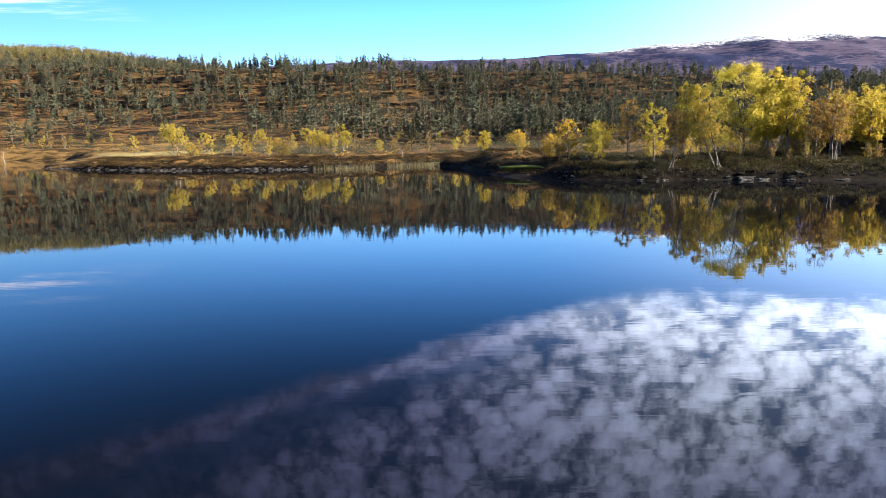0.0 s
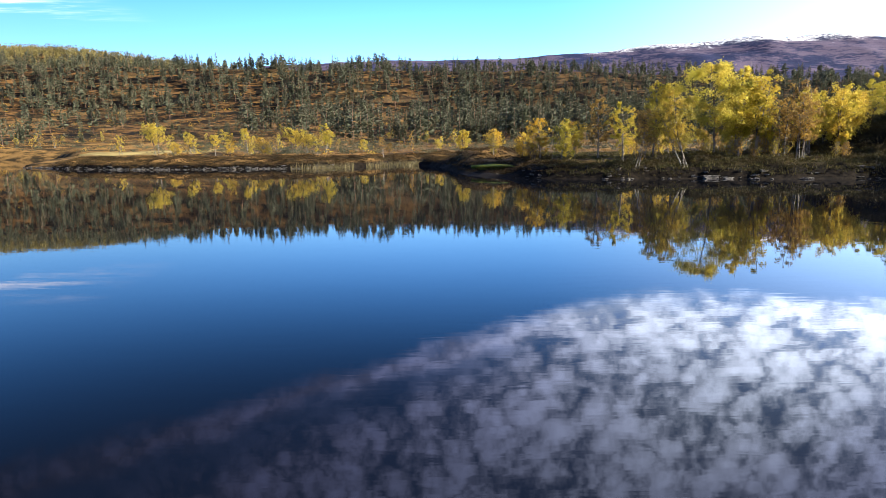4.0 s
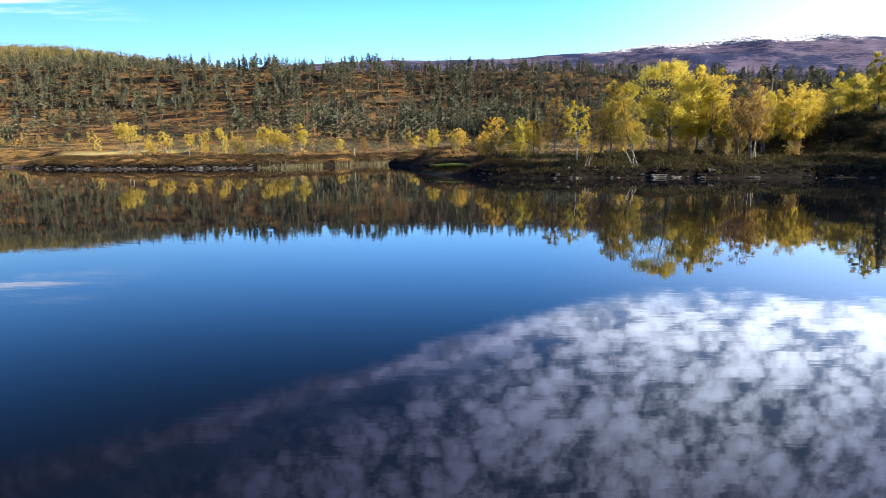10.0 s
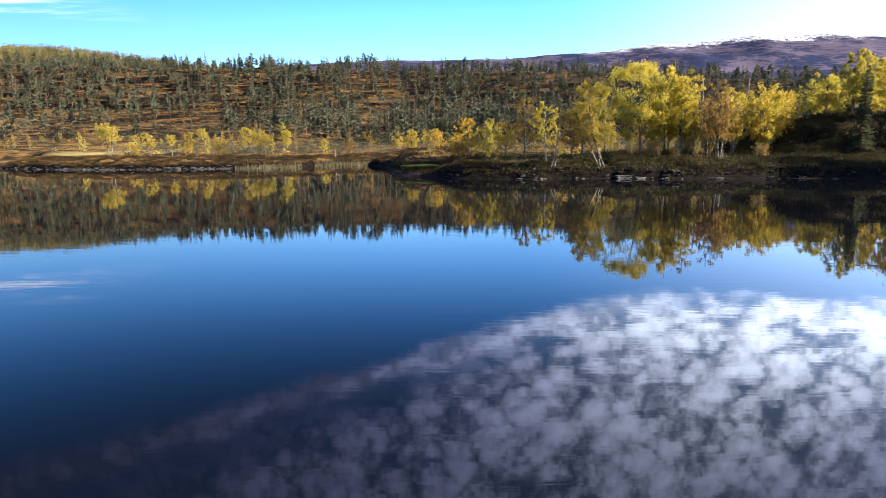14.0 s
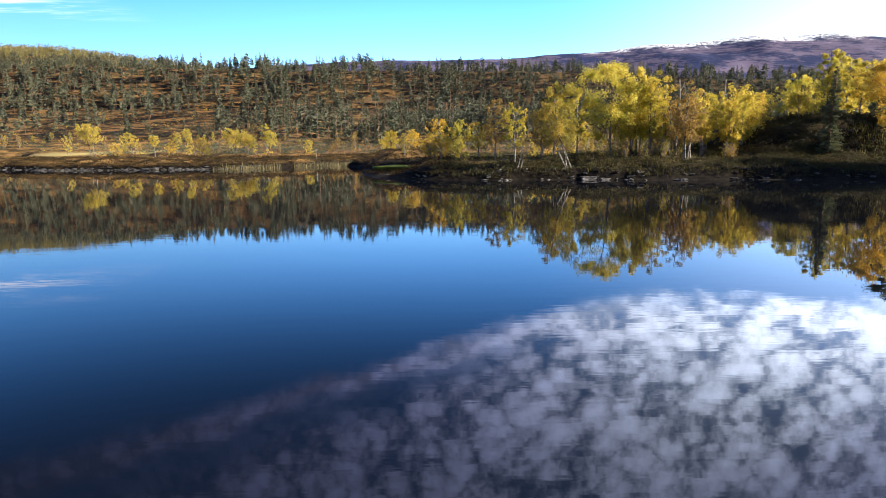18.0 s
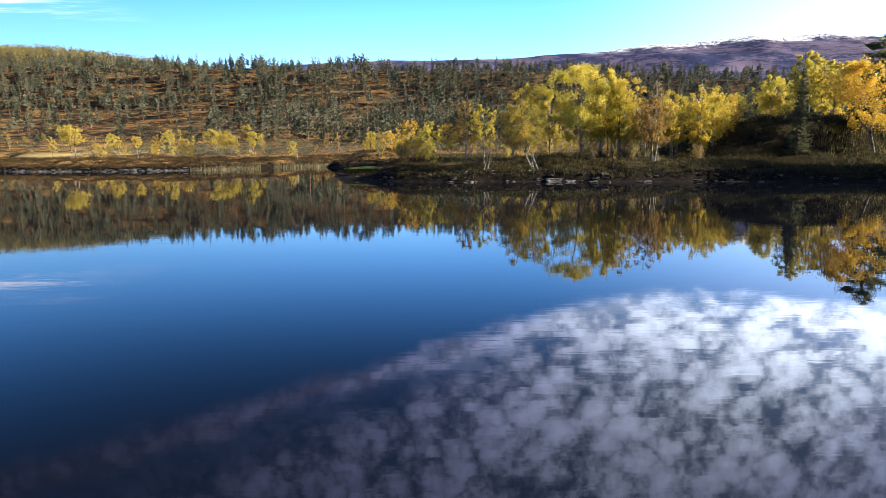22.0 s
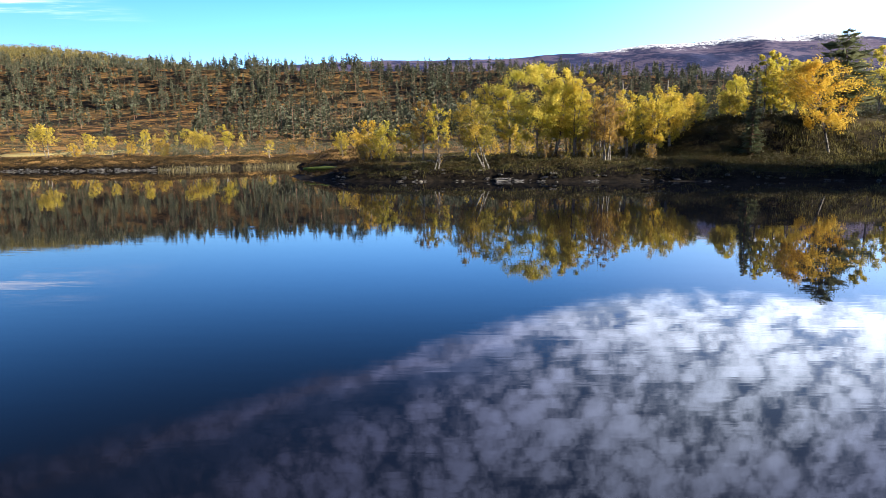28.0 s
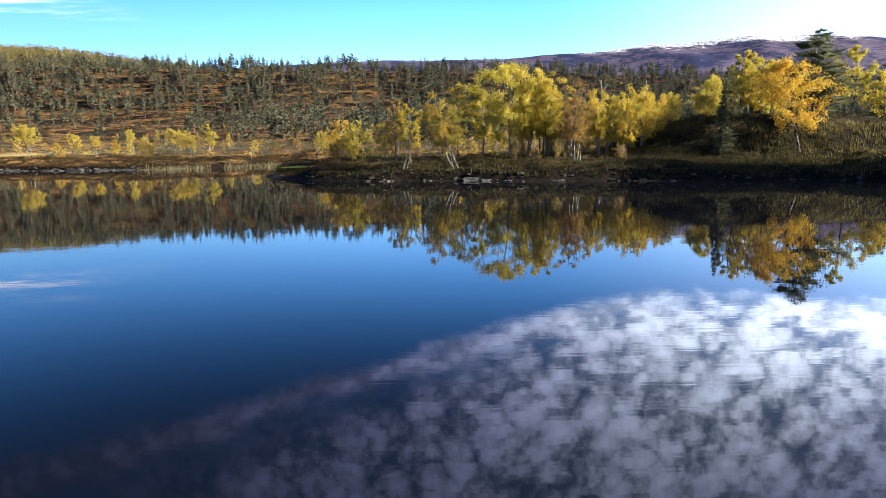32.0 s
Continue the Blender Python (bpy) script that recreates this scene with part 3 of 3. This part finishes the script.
birch(56.3, 56.4, 9.0, 6.8, ORANGE, 303, 9500, 0.165, 1, (-1.6, 0.4), 0.26, "on the knoll")
conifer("pine_tree", 59.6, 60.6, 9.2, 6.2, 310, 84, 60, 0.22, 0.30, 0.18, NEEDLE_DARK, "dark broad-crowned pine on the shaded knoll", wild=0.3, spray=0.5)
conifer("spruce_tree", 48.8, 56, 8.6, 2.2, 311, 150, 16, 0.16, 0.9, 0.02, NEEDLE_DARK, "narrow dark green spruce on the knoll", spray=0.7)

# pines added to shade knoll and bank; the last six stand out of view
for k, (x, y, h) in enumerate(((74, 84, 12), (88, 90, 13), (82, 96, 13), (70, 92, 11), (96, 98, 14), (66, 84, 10), (104, 96, 13), (64, 46.5, 14), (76, 45, 15), (85, 46, 14), (66, 43.8, 14), (70, 43.5, 15), (89, 51, 13))):
    conifer("pine_tree", x, y, h, 5.0, 320 + k, 110, 8, 0.4, 0.5, 0.08, NEEDLE_DARK, "dark pine added around the knoll to cast shade", "pines beyond the knoll")


def snag(x, y, h, seed, label, thick=0.016):
    """A dead stem with broken stubs."""
    rng = np.random.default_rng(seed)
    foot = new("dead_tree")
    foot.location = (x, y, float(land(x, y)))
    t = np.linspace(0, 1, 7)
    line = np.zeros((7, 3))
    line[:, 2] = t * h - 0.2
    line[:, :2] = np.cumsum(rng.normal(size=(7, 2)), axis=0) * 0.022 * h
    parts = [tube(line, thick * h * (1 - 0.75 * t) + 0.02, 7)]
    for i in range(9):
        f = rng.uniform(0.35, 0.98)
        p = np.array([np.interp(f, t, line[:, c]) for c in range(3)])
        az, ln = rng.uniform(0, 6.28), h * rng.uniform(0.06, 0.2)
        q = p + np.array([math.cos(az) * ln, math.sin(az) * ln, ln * rng.uniform(0.2, 1.0)])
        parts.append(tube(bent(p, q, rng, 4), [0.03, 0.025, 0.018, 0.008], 5))
    mesh_object("trunk", *join(parts), DEADWOOD, foot, True)
    return tagged(foot, label, "tree", "dead trees")


snag(42.7, 77, 9.5, 1, "bare grey dead pine stem behind the grove")
snag(47.9, 77, 8.2, 2, "bare grey dead pine stem behind the grove")
snag(-6.2, 92, 1.5, 3, "short twisted dead birch stub by the reeds", 0.028)
snag(-90.9, 125, 4.0, 4, "leaning dead birch by the bay")

# ---- birches along the far shore ----
FAR_BIRCHES = [
    (-41.7, 95, 7.0, 5.4, GOLD, 2, 0.42), (-40.5, 105, 5.9, 3.0, GOLD, 2, 0.45), (-35.5, 102, 5.2, 2.1, GOLD, 1, 0.5),
    (-34.4, 106, 5.4, 3.2, ORANGE, 2, 0.1), (-31.2, 106, 6.4, 2.0, GOLD, 1, 0.6), (-27.7, 104, 4.8, 3.9, ORANGE, 3, 0.1),
    (-22.5, 103, 6.1, 4.5, GOLD, 2, 0.4), (-20.2, 104, 6.1, 4.9, GOLD, 3, 0.4), (-17.0, 104, 7.2, 3.9, LIME, 2, 0.4),
    (-11.8, 112, 4.2, 2.5, GOLD, 1, 0.1), (-43.2, 104, 4.0, 3.5, ORANGE, 2, 0.1), (2.4, 110, 4.7, 2.5, GOLD, 2, 0.2),
]
for x, y, top, w, leaf, stems, start in FAR_BIRCHES:
    seed += 1
    h = (top - float(land(x, y)))
    birch(x, y, h, w * 0.8, leaf, seed, int(260 + 75 * h * w), 0.16, stems, (RNG.normal() * 0.4, 0), start, "along the far shore", "birches along the far shore")

# scattered small birches between heath and hill, built from a few patterns
patterns = []
for k, (leaf, h, w) in enumerate(((GOLD, 4.0, 1.8), (OLIVE, 2.6, 1.8), (LIME, 4.6, 1.7), (RUST, 4.5, 1.7), (RUST, 2.2, 2.2))):
    patterns.append(birch(-60 + k * 9, 118 + k * 4, h, w, leaf, 400 + k, 300, 0.22, 2, (0.3, 0), 0.2, "on the far heath", "birches on the heath"))
k = 0
while k < 66:
    x, y = RNG.uniform(-150, 70), 98 + 120 * RNG.uniform(0, 1) ** 1.6
    if shore(x, y) < 5 or (x > -2 and y < 106):
        continue
    src = patterns[int(RNG.integers(0, 5))]
    s = RNG.uniform(0.6, 1.15)
    copy_thing(src, Matrix.LocRotScale((x, y, float(land(x, y))), Euler((0, 0, RNG.uniform(0, 6.28))), (s, s, s)))
    k += 1

# ---- pines on the hill ----
PINES = []
for k in range(8):
    h = 10.0
    cone = (0.8, 0.65, 0.5, 0.4, 0.75, 0.6, 0.35, 0.7)[k]
    w = (2.9, 3.2, 3.4, 3.7, 3.0, 3.2, 3.6, 2.7)[k]
    bare = (0.10, 0.22, 0.25, 0.35, 0.12, 0.3, 0.4, 0.15)[k]
    PINES.append((pine_meshes(h, w, 500 + k, 95, 5, 0.34, cone, bare, 0.28), cone, pine_meshes(h, w, 500 + k, 44, 1, 0.46, cone, bare, 0.34, boughs_shown=False)))
pine_source = []
PINE_LABELS = ("slim grey-green pine on the heathery hillside", "round-topped grey-green pine on the heathery hillside")
for k, ((wood, crown), cone, _) in enumerate(PINES):
    foot = new("pine_tree")
    mesh_object("trunk", *wood, BARK_PINE, foot, True)
    mesh_object("crown", *crown, NEEDLE, foot)
    tagged(foot, PINE_LABELS[0 if cone > 0.3 else 1], "tree", "pines on the hill")
    pine_source.append(foot)
placed = 0


def stand(x, y, top=None, h=None):
    global placed
    k = int(RNG.integers(0, 8))
    z = float(land(x, y))
    s = ((top - z) if top else h) / 10.0
    m = Matrix.LocRotScale((x, y, z), Euler((0, 0, RNG.uniform(0, 6.28))), (s * RNG.uniform(0.85, 1.2), s * RNG.uniform(0.85, 1.2), s))
    if placed < 8:
        pine_source[placed].matrix_basis = m
    else:
        copy_thing(pine_source[k], m)
    placed += 1


SKYLINE_A = [(-159.5, 414, 62.2), (-156.4, 413, 59.8), (-141.0, 409, 61.0), (-133.8, 407, 59.9), (-125.5, 405, 61.3), (-114.0, 402, 59.1), (-105.9, 400, 59.1), (-100.4, 399, 59.2), (-93.2, 397, 58.2), (-86.8, 395, 58.6), (-81.0, 394, 58.7), (-67.9, 391, 58.2), (-64.0, 390, 56.7), (-56.0, 388, 57.0), (-50.6, 386, 54.7), (-44.7, 385, 54.8), (-34.1, 383, 57.5)]
SKYLINE_B = [(-29.7, 382, 56.0), (-17.8, 380, 56.9), (-12.7, 379, 55.7), (-3.5, 378, 56.9), (1.8, 376, 55.2), (4.7, 375, 55.4), (9.9, 372, 53.6), (13.1, 371, 54.4), (17.5, 369, 53.5), (33.6, 361, 53.8), (38.5, 359, 50.4), (51.9, 353, 52.5), (60.5, 349, 52.5), (68.2, 346, 49.6), (82.5, 342, 48.9), (88.5, 340, 49.8), (95.7, 337, 48.2)]
for x, y, top in SKYLINE_A + SKYLINE_B:
    if top - float(land(x, y)) > 2.5:
        stand(x, y, top - (1.6 if x < 25 else 2.8))


def density(x, y):
    """Chance of a pine: open heath low down on one side, woods on the hill."""
    s = y / np.interp(x, RIDGE_X, RIDGE_Y) * 383.0
    low = np.interp(s, [120, 170, 230, 290, 310, 380, 430], [0.0, 0.05, 0.07, 0.16, 0.75, 1.0, 0.8])
    mid = np.exp(-(((x + 22) / 55.0) ** 2 + ((s - 240) / 50.0) ** 2)) * 0.55
    right = smooth01((x + 35) / 60.0) * np.interp(s, [130, 165, 260], [0.0, 0.9, 1.0])
    gap = np.exp(-(((x + 15) / 20.0) ** 2 + ((s - 330) / 5.0) ** 2))
    clump = smooth01((fbm(x / 26, y / 18, 41, 3) + 0.22) / 0.3)
    return np.maximum(np.maximum(low, mid), right) * (1 - gap) * (0.5 + 0.5 * clump)


tries = 0
while placed < 300 and tries < 6000:
    tries += 1
    y = RNG.uniform(130, 300)
    x = RNG.uniform(-0.78 * y - 5, 0.78 * y + 30)
    if RNG.uniform() > density(x, y) or shore(x, y) < 12:
        continue
    stand(x, y, h=RNG.uniform(4.5, 10.5))


def wood_of(name, sources, spots, material, label):
    """Far trees past counting, joined."""
    vs, fs, k = [], [], 0
    for x, y, z, s, r, j in spots:
        v, f = sources[int(j)]
        c, q = math.cos(r), math.sin(r)
        w = np.stack([v[:, 0] * c - v[:, 1] * q, v[:, 0] * q + v[:, 1] * c, v[:, 2]], -1) * s + np.array([x, y, z])
        vs.append(w)
        fs.append(f + k)
        k += len(v)
    return tagged(mesh_object(name, np.concatenate(vs), np.concatenate(fs), material), label, "forest", kind="stuff")


spots = []
while len(spots) < 3900:
    y = RNG.uniform(165, 480)
    x = RNG.uniform(-0.80 * y - 5, 0.80 * y + 30)
    if RNG.uniform() > density(x, y):
        continue
    spots.append((x, y, float(land(x, y)), RNG.uniform(0.55, 1.25 if x < 25 else 1.0), RNG.uniform(0, 6.28), RNG.integers(0, 8)))
wood_of("pine_wood", [p[2][1] for p in PINES], spots, NEEDLE, "grey-green pine wood covering the hill")
wood_of("pine_stems", [p[2][0] for p in PINES], spots, BARK_PINE, "brown stems of the hillside pine wood")

# birch wood on the far ridge
crowns = []
for k in range(4):
    r = np.random.default_rng(600 + k)
    c = r.normal(size=(32, 3)) * np.array([1.1, 1.1, 1.6]) + np.array([0, 0, 3.8])
    crowns.append(leaves(c, 1.1, r))
spots, dark = [], []
while len(spots) < 4200:
    y = RNG.uniform(500, 720)
    x = RNG.uniform(-0.85 * y, -60)
    z = float(land(x, y))
    row = (x, y, z, RNG.uniform(0.8, 1.5), RNG.uniform(0, 6.28), RNG.integers(0, 4))
    spots.append(row)
    if len(spots) % 14 == 0:
        dark.append((x + 3, y, z, RNG.uniform(0.7, 1.1), 0.0, RNG.integers(0, 8)))
RIDGE_LEAF = leaf_material("ridge_leaf", (0.20, 0.165, 0.055), (0.27, 0.21, 0.07), (0.14, 0.13, 0.055), 0.3)
wood_of("birch_wood", crowns, spots, RIDGE_LEAF, "yellow-green birch wood on the far ridge")
wood_of("ridge_pines", [p[2][1] for p in PINES], dark, NEEDLE, "single dark pines among ridge birches")


# ---- low growth ----
def scatter(n, test, x0, x1, y0, y1, power=1.0):
    out = []
    while len(out) < n:
        x = RNG.uniform(x0, x1, n * 2)
        y = y0 + (y1 - y0) * RNG.uniform(0, 1, n * 2) ** power
        ok = test(x, y)
        out.extend(zip(x[ok], y[ok]))
    p = np.array(out[:n])
    return p[:, 0], p[:, 1], land(p[:, 0], p[:, 1])


def bushes(name, x, y, z, per, spread, tall, size, material, label):
    n = len(x)
    s = RNG.uniform(0.5, 1.4, n)
    c = np.repeat(np.stack([x, y, z], -1), per, 0)
    k = np.repeat(s, per)[:, None]
    off = RNG.normal(size=(n * per, 3)) * np.array([spread, spread, tall * 0.4])
    off[:, 2] = np.abs(off[:, 2]) + tall * 0.2
    v, f = leaves(c + off * k, size, RNG)
    return tagged(mesh_object(name, v, f, material), label, "undergrowth", kind="stuff")


on_hill = lambda x, y: ~((x < -50) & (y < 140)) & (np.abs(x) < 0.8 * y + 20) & (shore(x, y) > 3) & ~((x > 0) & (y < 104))
x, y, z = scatter(4200, on_hill, -260, 230, 92, 340, 1.2)
bushes("heather_scrub", x, y, z, 16, 0.7, 0.5, 0.24, HEATHER, "low russet heather and dwarf birch scrub")
x, y, z = scatter(1600, on_hill, -260, 230, 110, 380, 1.0)
bushes("juniper_scrub", x, y, z, 24, 0.7, 1.2, 0.38, NEEDLE, "dull green juniper and young pine scrub")
x, y, z = scatter(240, on_hill, -260, 230, 96, 380, 1.0)
bushes("birch_scrub", x, y, z, 34, 0.55, 1.4, 0.24, ORANGE, "orange dwarf birch bushes on the heath")
on_flat = lambda x, y: on_hill(x, y) & (fbm(x / 9, y / 5, 91, 3) > 0.02)
x, y, z = scatter(900, on_flat, -75, 75, 100, 165)
bushes("dwarf_scrub", x, y, z, 26, 0.6, 0.7, 0.26, NEEDLE, "grey-green juniper and dwarf birch on the flat heath")
on_point = lambda x, y: (shore(x, y) > 0.4) & (y < 100) & (x > -2)
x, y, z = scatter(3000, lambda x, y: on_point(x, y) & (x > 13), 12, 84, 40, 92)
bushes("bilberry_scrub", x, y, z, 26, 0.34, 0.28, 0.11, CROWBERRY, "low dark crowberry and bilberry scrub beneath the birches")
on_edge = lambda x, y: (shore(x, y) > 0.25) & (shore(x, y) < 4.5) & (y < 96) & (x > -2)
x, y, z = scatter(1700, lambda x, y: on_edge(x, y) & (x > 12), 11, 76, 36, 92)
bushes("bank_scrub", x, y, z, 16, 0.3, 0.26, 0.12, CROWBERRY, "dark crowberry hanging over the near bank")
x, y, z = scatter(260, lambda x, y: on_point(x, y) & (x > 38), 38, 84, 40, 84)
bushes("willow_scrub", x, y, z, 34, 0.45, 0.9, 0.15, WILLOW, "dull olive willow scrub on the knoll")
# dark-leaved mats, their colour also supplying shade on the knoll
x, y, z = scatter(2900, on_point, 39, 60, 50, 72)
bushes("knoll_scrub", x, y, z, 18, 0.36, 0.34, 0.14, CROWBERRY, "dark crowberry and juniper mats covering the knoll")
x, y, z = scatter(1300, lambda x, y: on_point(x, y) & (x < 14), -2, 14, 52, 92)
bushes("heather_tufts", x, y, z, 18, 0.3, 0.24, 0.13, SEDGE, "rust-brown heather tufts on the end of the point")
on_far_bank = lambda x, y: (shore(x, y) > 0.3) & (shore(x, y) < 8) & ((x < -1) | (y > 95))
x, y, z = scatter(3600, on_far_bank, -54, 20, 74, 120)
bushes("bank_tufts", x, y, z, 14, 0.3, 0.24, 0.15, SEDGE, "brown grass and heather along the bank")


def blades(name, x, y, z, tall, wide, material, label):
    n = len(x)
    a = RNG.uniform(0, 6.28, n)
    h = tall * RNG.uniform(0.6, 1.15, n)
    lean = RNG.normal(size=(n, 2)) * 0.14
    dx, dy = np.cos(a) * wide, np.sin(a) * wide
    v = np.stack([np.stack([x - dx, y - dy, z], -1), np.stack([x + dx, y + dy, z], -1),
                  np.stack([x + dx * 0.3 + lean[:, 0] * h, y + dy * 0.3 + lean[:, 1] * h, z + h], -1),
                  np.stack([x - dx * 0.3 + lean[:, 0] * h, y - dy * 0.3 + lean[:, 1] * h, z + h], -1)], 1).reshape(-1, 3)
    return tagged(mesh_object(name, v, np.arange(4 * n).reshape(n, 4), material), label, name.split("_")[0], kind="stuff")


x, y, z = scatter(5000, lambda x, y: on_point(x, y) & (x > 12) & ((x < 42) | (y < 53)), 12, 84, 36, 92)
x, y = np.repeat(x, 6) + RNG.normal(size=30000) * 0.13, np.repeat(y, 6) + RNG.normal(size=30000) * 0.13
blades("grass_tufts", x, y, land(x, y) - 0.03, 0.27, 0.022, TUFT, "yellowed grass and crowberry tufts")
# grass of the lightened colour where a sunlit patch is wanted
x, y, z = scatter(1500, on_point, 52, 76, 44, 60)
x, y = np.repeat(x, 8) + RNG.normal(size=12000) * 0.2, np.repeat(y, 8) + RNG.normal(size=12000) * 0.2
blades("sward_tufts", x, y, land(x, y) - 0.03, 0.36, 0.035, SWARD_LIT, "yellow-green grass below the knoll, lightened in colour as if sunlit")
in_reeds = lambda x, y: (shore(x, y) > -2.6) & (shore(x, y) < 0.5) & (fbm(x / 3, y / 3, 61, 2) > -0.22)
x, y, z = scatter(1000, in_reeds, -17, -0.5, 78, 99)
blades("reed_bed", x, y, np.maximum(z, -0.05), 0.58, 0.02, REED, "pale straw reeds standing in the shallow inlet")


# ---- stones along the water ----
def stone_mesh(seed, flat):
    bm = bmesh.new()
    bmesh.ops.create_icosphere(bm, subdivisions=2, radius=0.5)
    r = random.Random(seed)
    off = Vector((r.uniform(0, 50), r.uniform(0, 50), r.uniform(0, 50)))
    for v in bm.verts:
        n = noise.noise(v.co * 2.2 + off) * 0.35 + noise.noise(v.co * 5 + off) * 0.12
        v.co *= 1 + n
        v.co.z *= flat
    me = bpy.data.meshes.new("stone")
    bm.to_mesh(me)
    bm.free()
    me.materials.append(STONE)
    return me


STONES = [stone_mesh(k, (0.45, 0.6, 0.7, 0.4)[k % 4]) for k in range(8)]


def slab_mesh(seed):
    """A split block of bedrock: flat faces, broken edges."""
    bm = bmesh.new()
    bmesh.ops.create_cube(bm, size=1.0)
    bmesh.ops.subdivide_edges(bm, edges=bm.edges[:], cuts=4, use_grid_fill=True)
    r = random.Random(seed)
    off = Vector((r.uniform(0, 50), r.uniform(0, 50), r.uniform(0, 50)))
    for v in bm.verts:
        step = math.floor((v.co.x * 0.6 + v.co.z * 1.4 + r.uniform(-0.04, 0.04)) * 3) / 3
        v.co.y += step * 0.22
        v.co += Vector((noise.noise(v.co * 3 + off), noise.noise(v.co * 3 - off), noise.noise(v.co * 2.4 + off * 2))) * 0.2
        v.co.z *= 0.5 * (1 - 0.6 * max(0.0, v.co.x + 0.1))
        v.co.y *= 0.8
    me = bpy.data.meshes.new("slab")
    bm.to_mesh(me)
    bm.free()
    me.materials.append(SLAB)
    return me


SLABS = [slab_mesh(40 + k) for k in range(4)]


def stone(x, y, size, label, group, sink=0.3, sx=1.0, turn=None, z=None, bare=False):
    ob = new("shore_stone", (SLABS if bare else STONES)[int(RNG.integers(0, 4 if bare else 8))])
    zz = max(float(land(x, y)), -0.15) if z is None else z
    ob.matrix_basis = Matrix.LocRotScale((x, y, zz + size * 0.12), Euler((RNG.normal() * (0.1 if bare else 0.15), RNG.normal() * (0.1 if bare else 0.15), RNG.uniform(0, 6.28) if turn is None else turn)), (size * sx, size, size * (0.7 if bare else 1.0)))
    return tagged(ob, label, "stone", group)


def along(x, y0, y1, want):
    ys = np.linspace(y0, y1, 400)
    d = shore(np.full(400, x), ys)
    i = int(np.argmax(d > want))
    return float(ys[i])


for k in range(290):
    x = -62 + 50 * RNG.uniform(0, 1) ** 0.8
    stone(x, along(x, 70, 110, RNG.uniform(-0.25, 0.35)), RNG.uniform(0.14, 0.42), "pale grey stone at the foot of the far bank", "stones along the far bank", sx=RNG.uniform(1.0, 1.8), bare=k % 4 > 0)
for cx, n in ((7, 4), (11, 7), (17.5, 14), (20.5, 5), (23.2, 7), (28.5, 13), (32.5, 6), (37.5, 15), (42, 5), (46, 6), (51, 5), (56, 8)):
    for k in range(n):
        x = cx + RNG.normal() * 0.9
        stone(x, along(x, 34, 90, RNG.uniform(-0.3, 0.9)), RNG.uniform(0.12, 0.42), "weathered grey stone at the foot of the near bank", "stones along the near bank", sx=RNG.uniform(1.0, 1.7), bare=k % 3 > 0)
for x, off, size, sx, turn in ((25.7, 0.4, 1.35, 1.7, 0.15), (24.6, 0.2, 0.9, 1.5, -0.3), (26.9, 0.3, 0.95, 1.6, 0.4), (25.2, -0.1, 0.5, 1.8, 0.1), (26.3, -0.15, 0.45, 1.5, -0.2), (23.8, 0.3, 0.6, 1.4, 0.5)):
    stone(x, along(x, 44, 56, off), size, "pale split rock slab at the waterline", "rock slabs of the outcrop", sx=sx, turn=turn, z=-0.1, bare=True)
boss = new("mossy_rock", STONES[3].copy())
boss.data.materials.clear()
boss.data.materials.append(MOSS)
boss.matrix_basis = Matrix.LocRotScale((8.05, 62.0, 0.66), Euler((-0.1, 0, -0.15)), (5.0, 2.8, 1.6))
tagged(boss, "low rock covered in bright yellow-green moss", "rock")
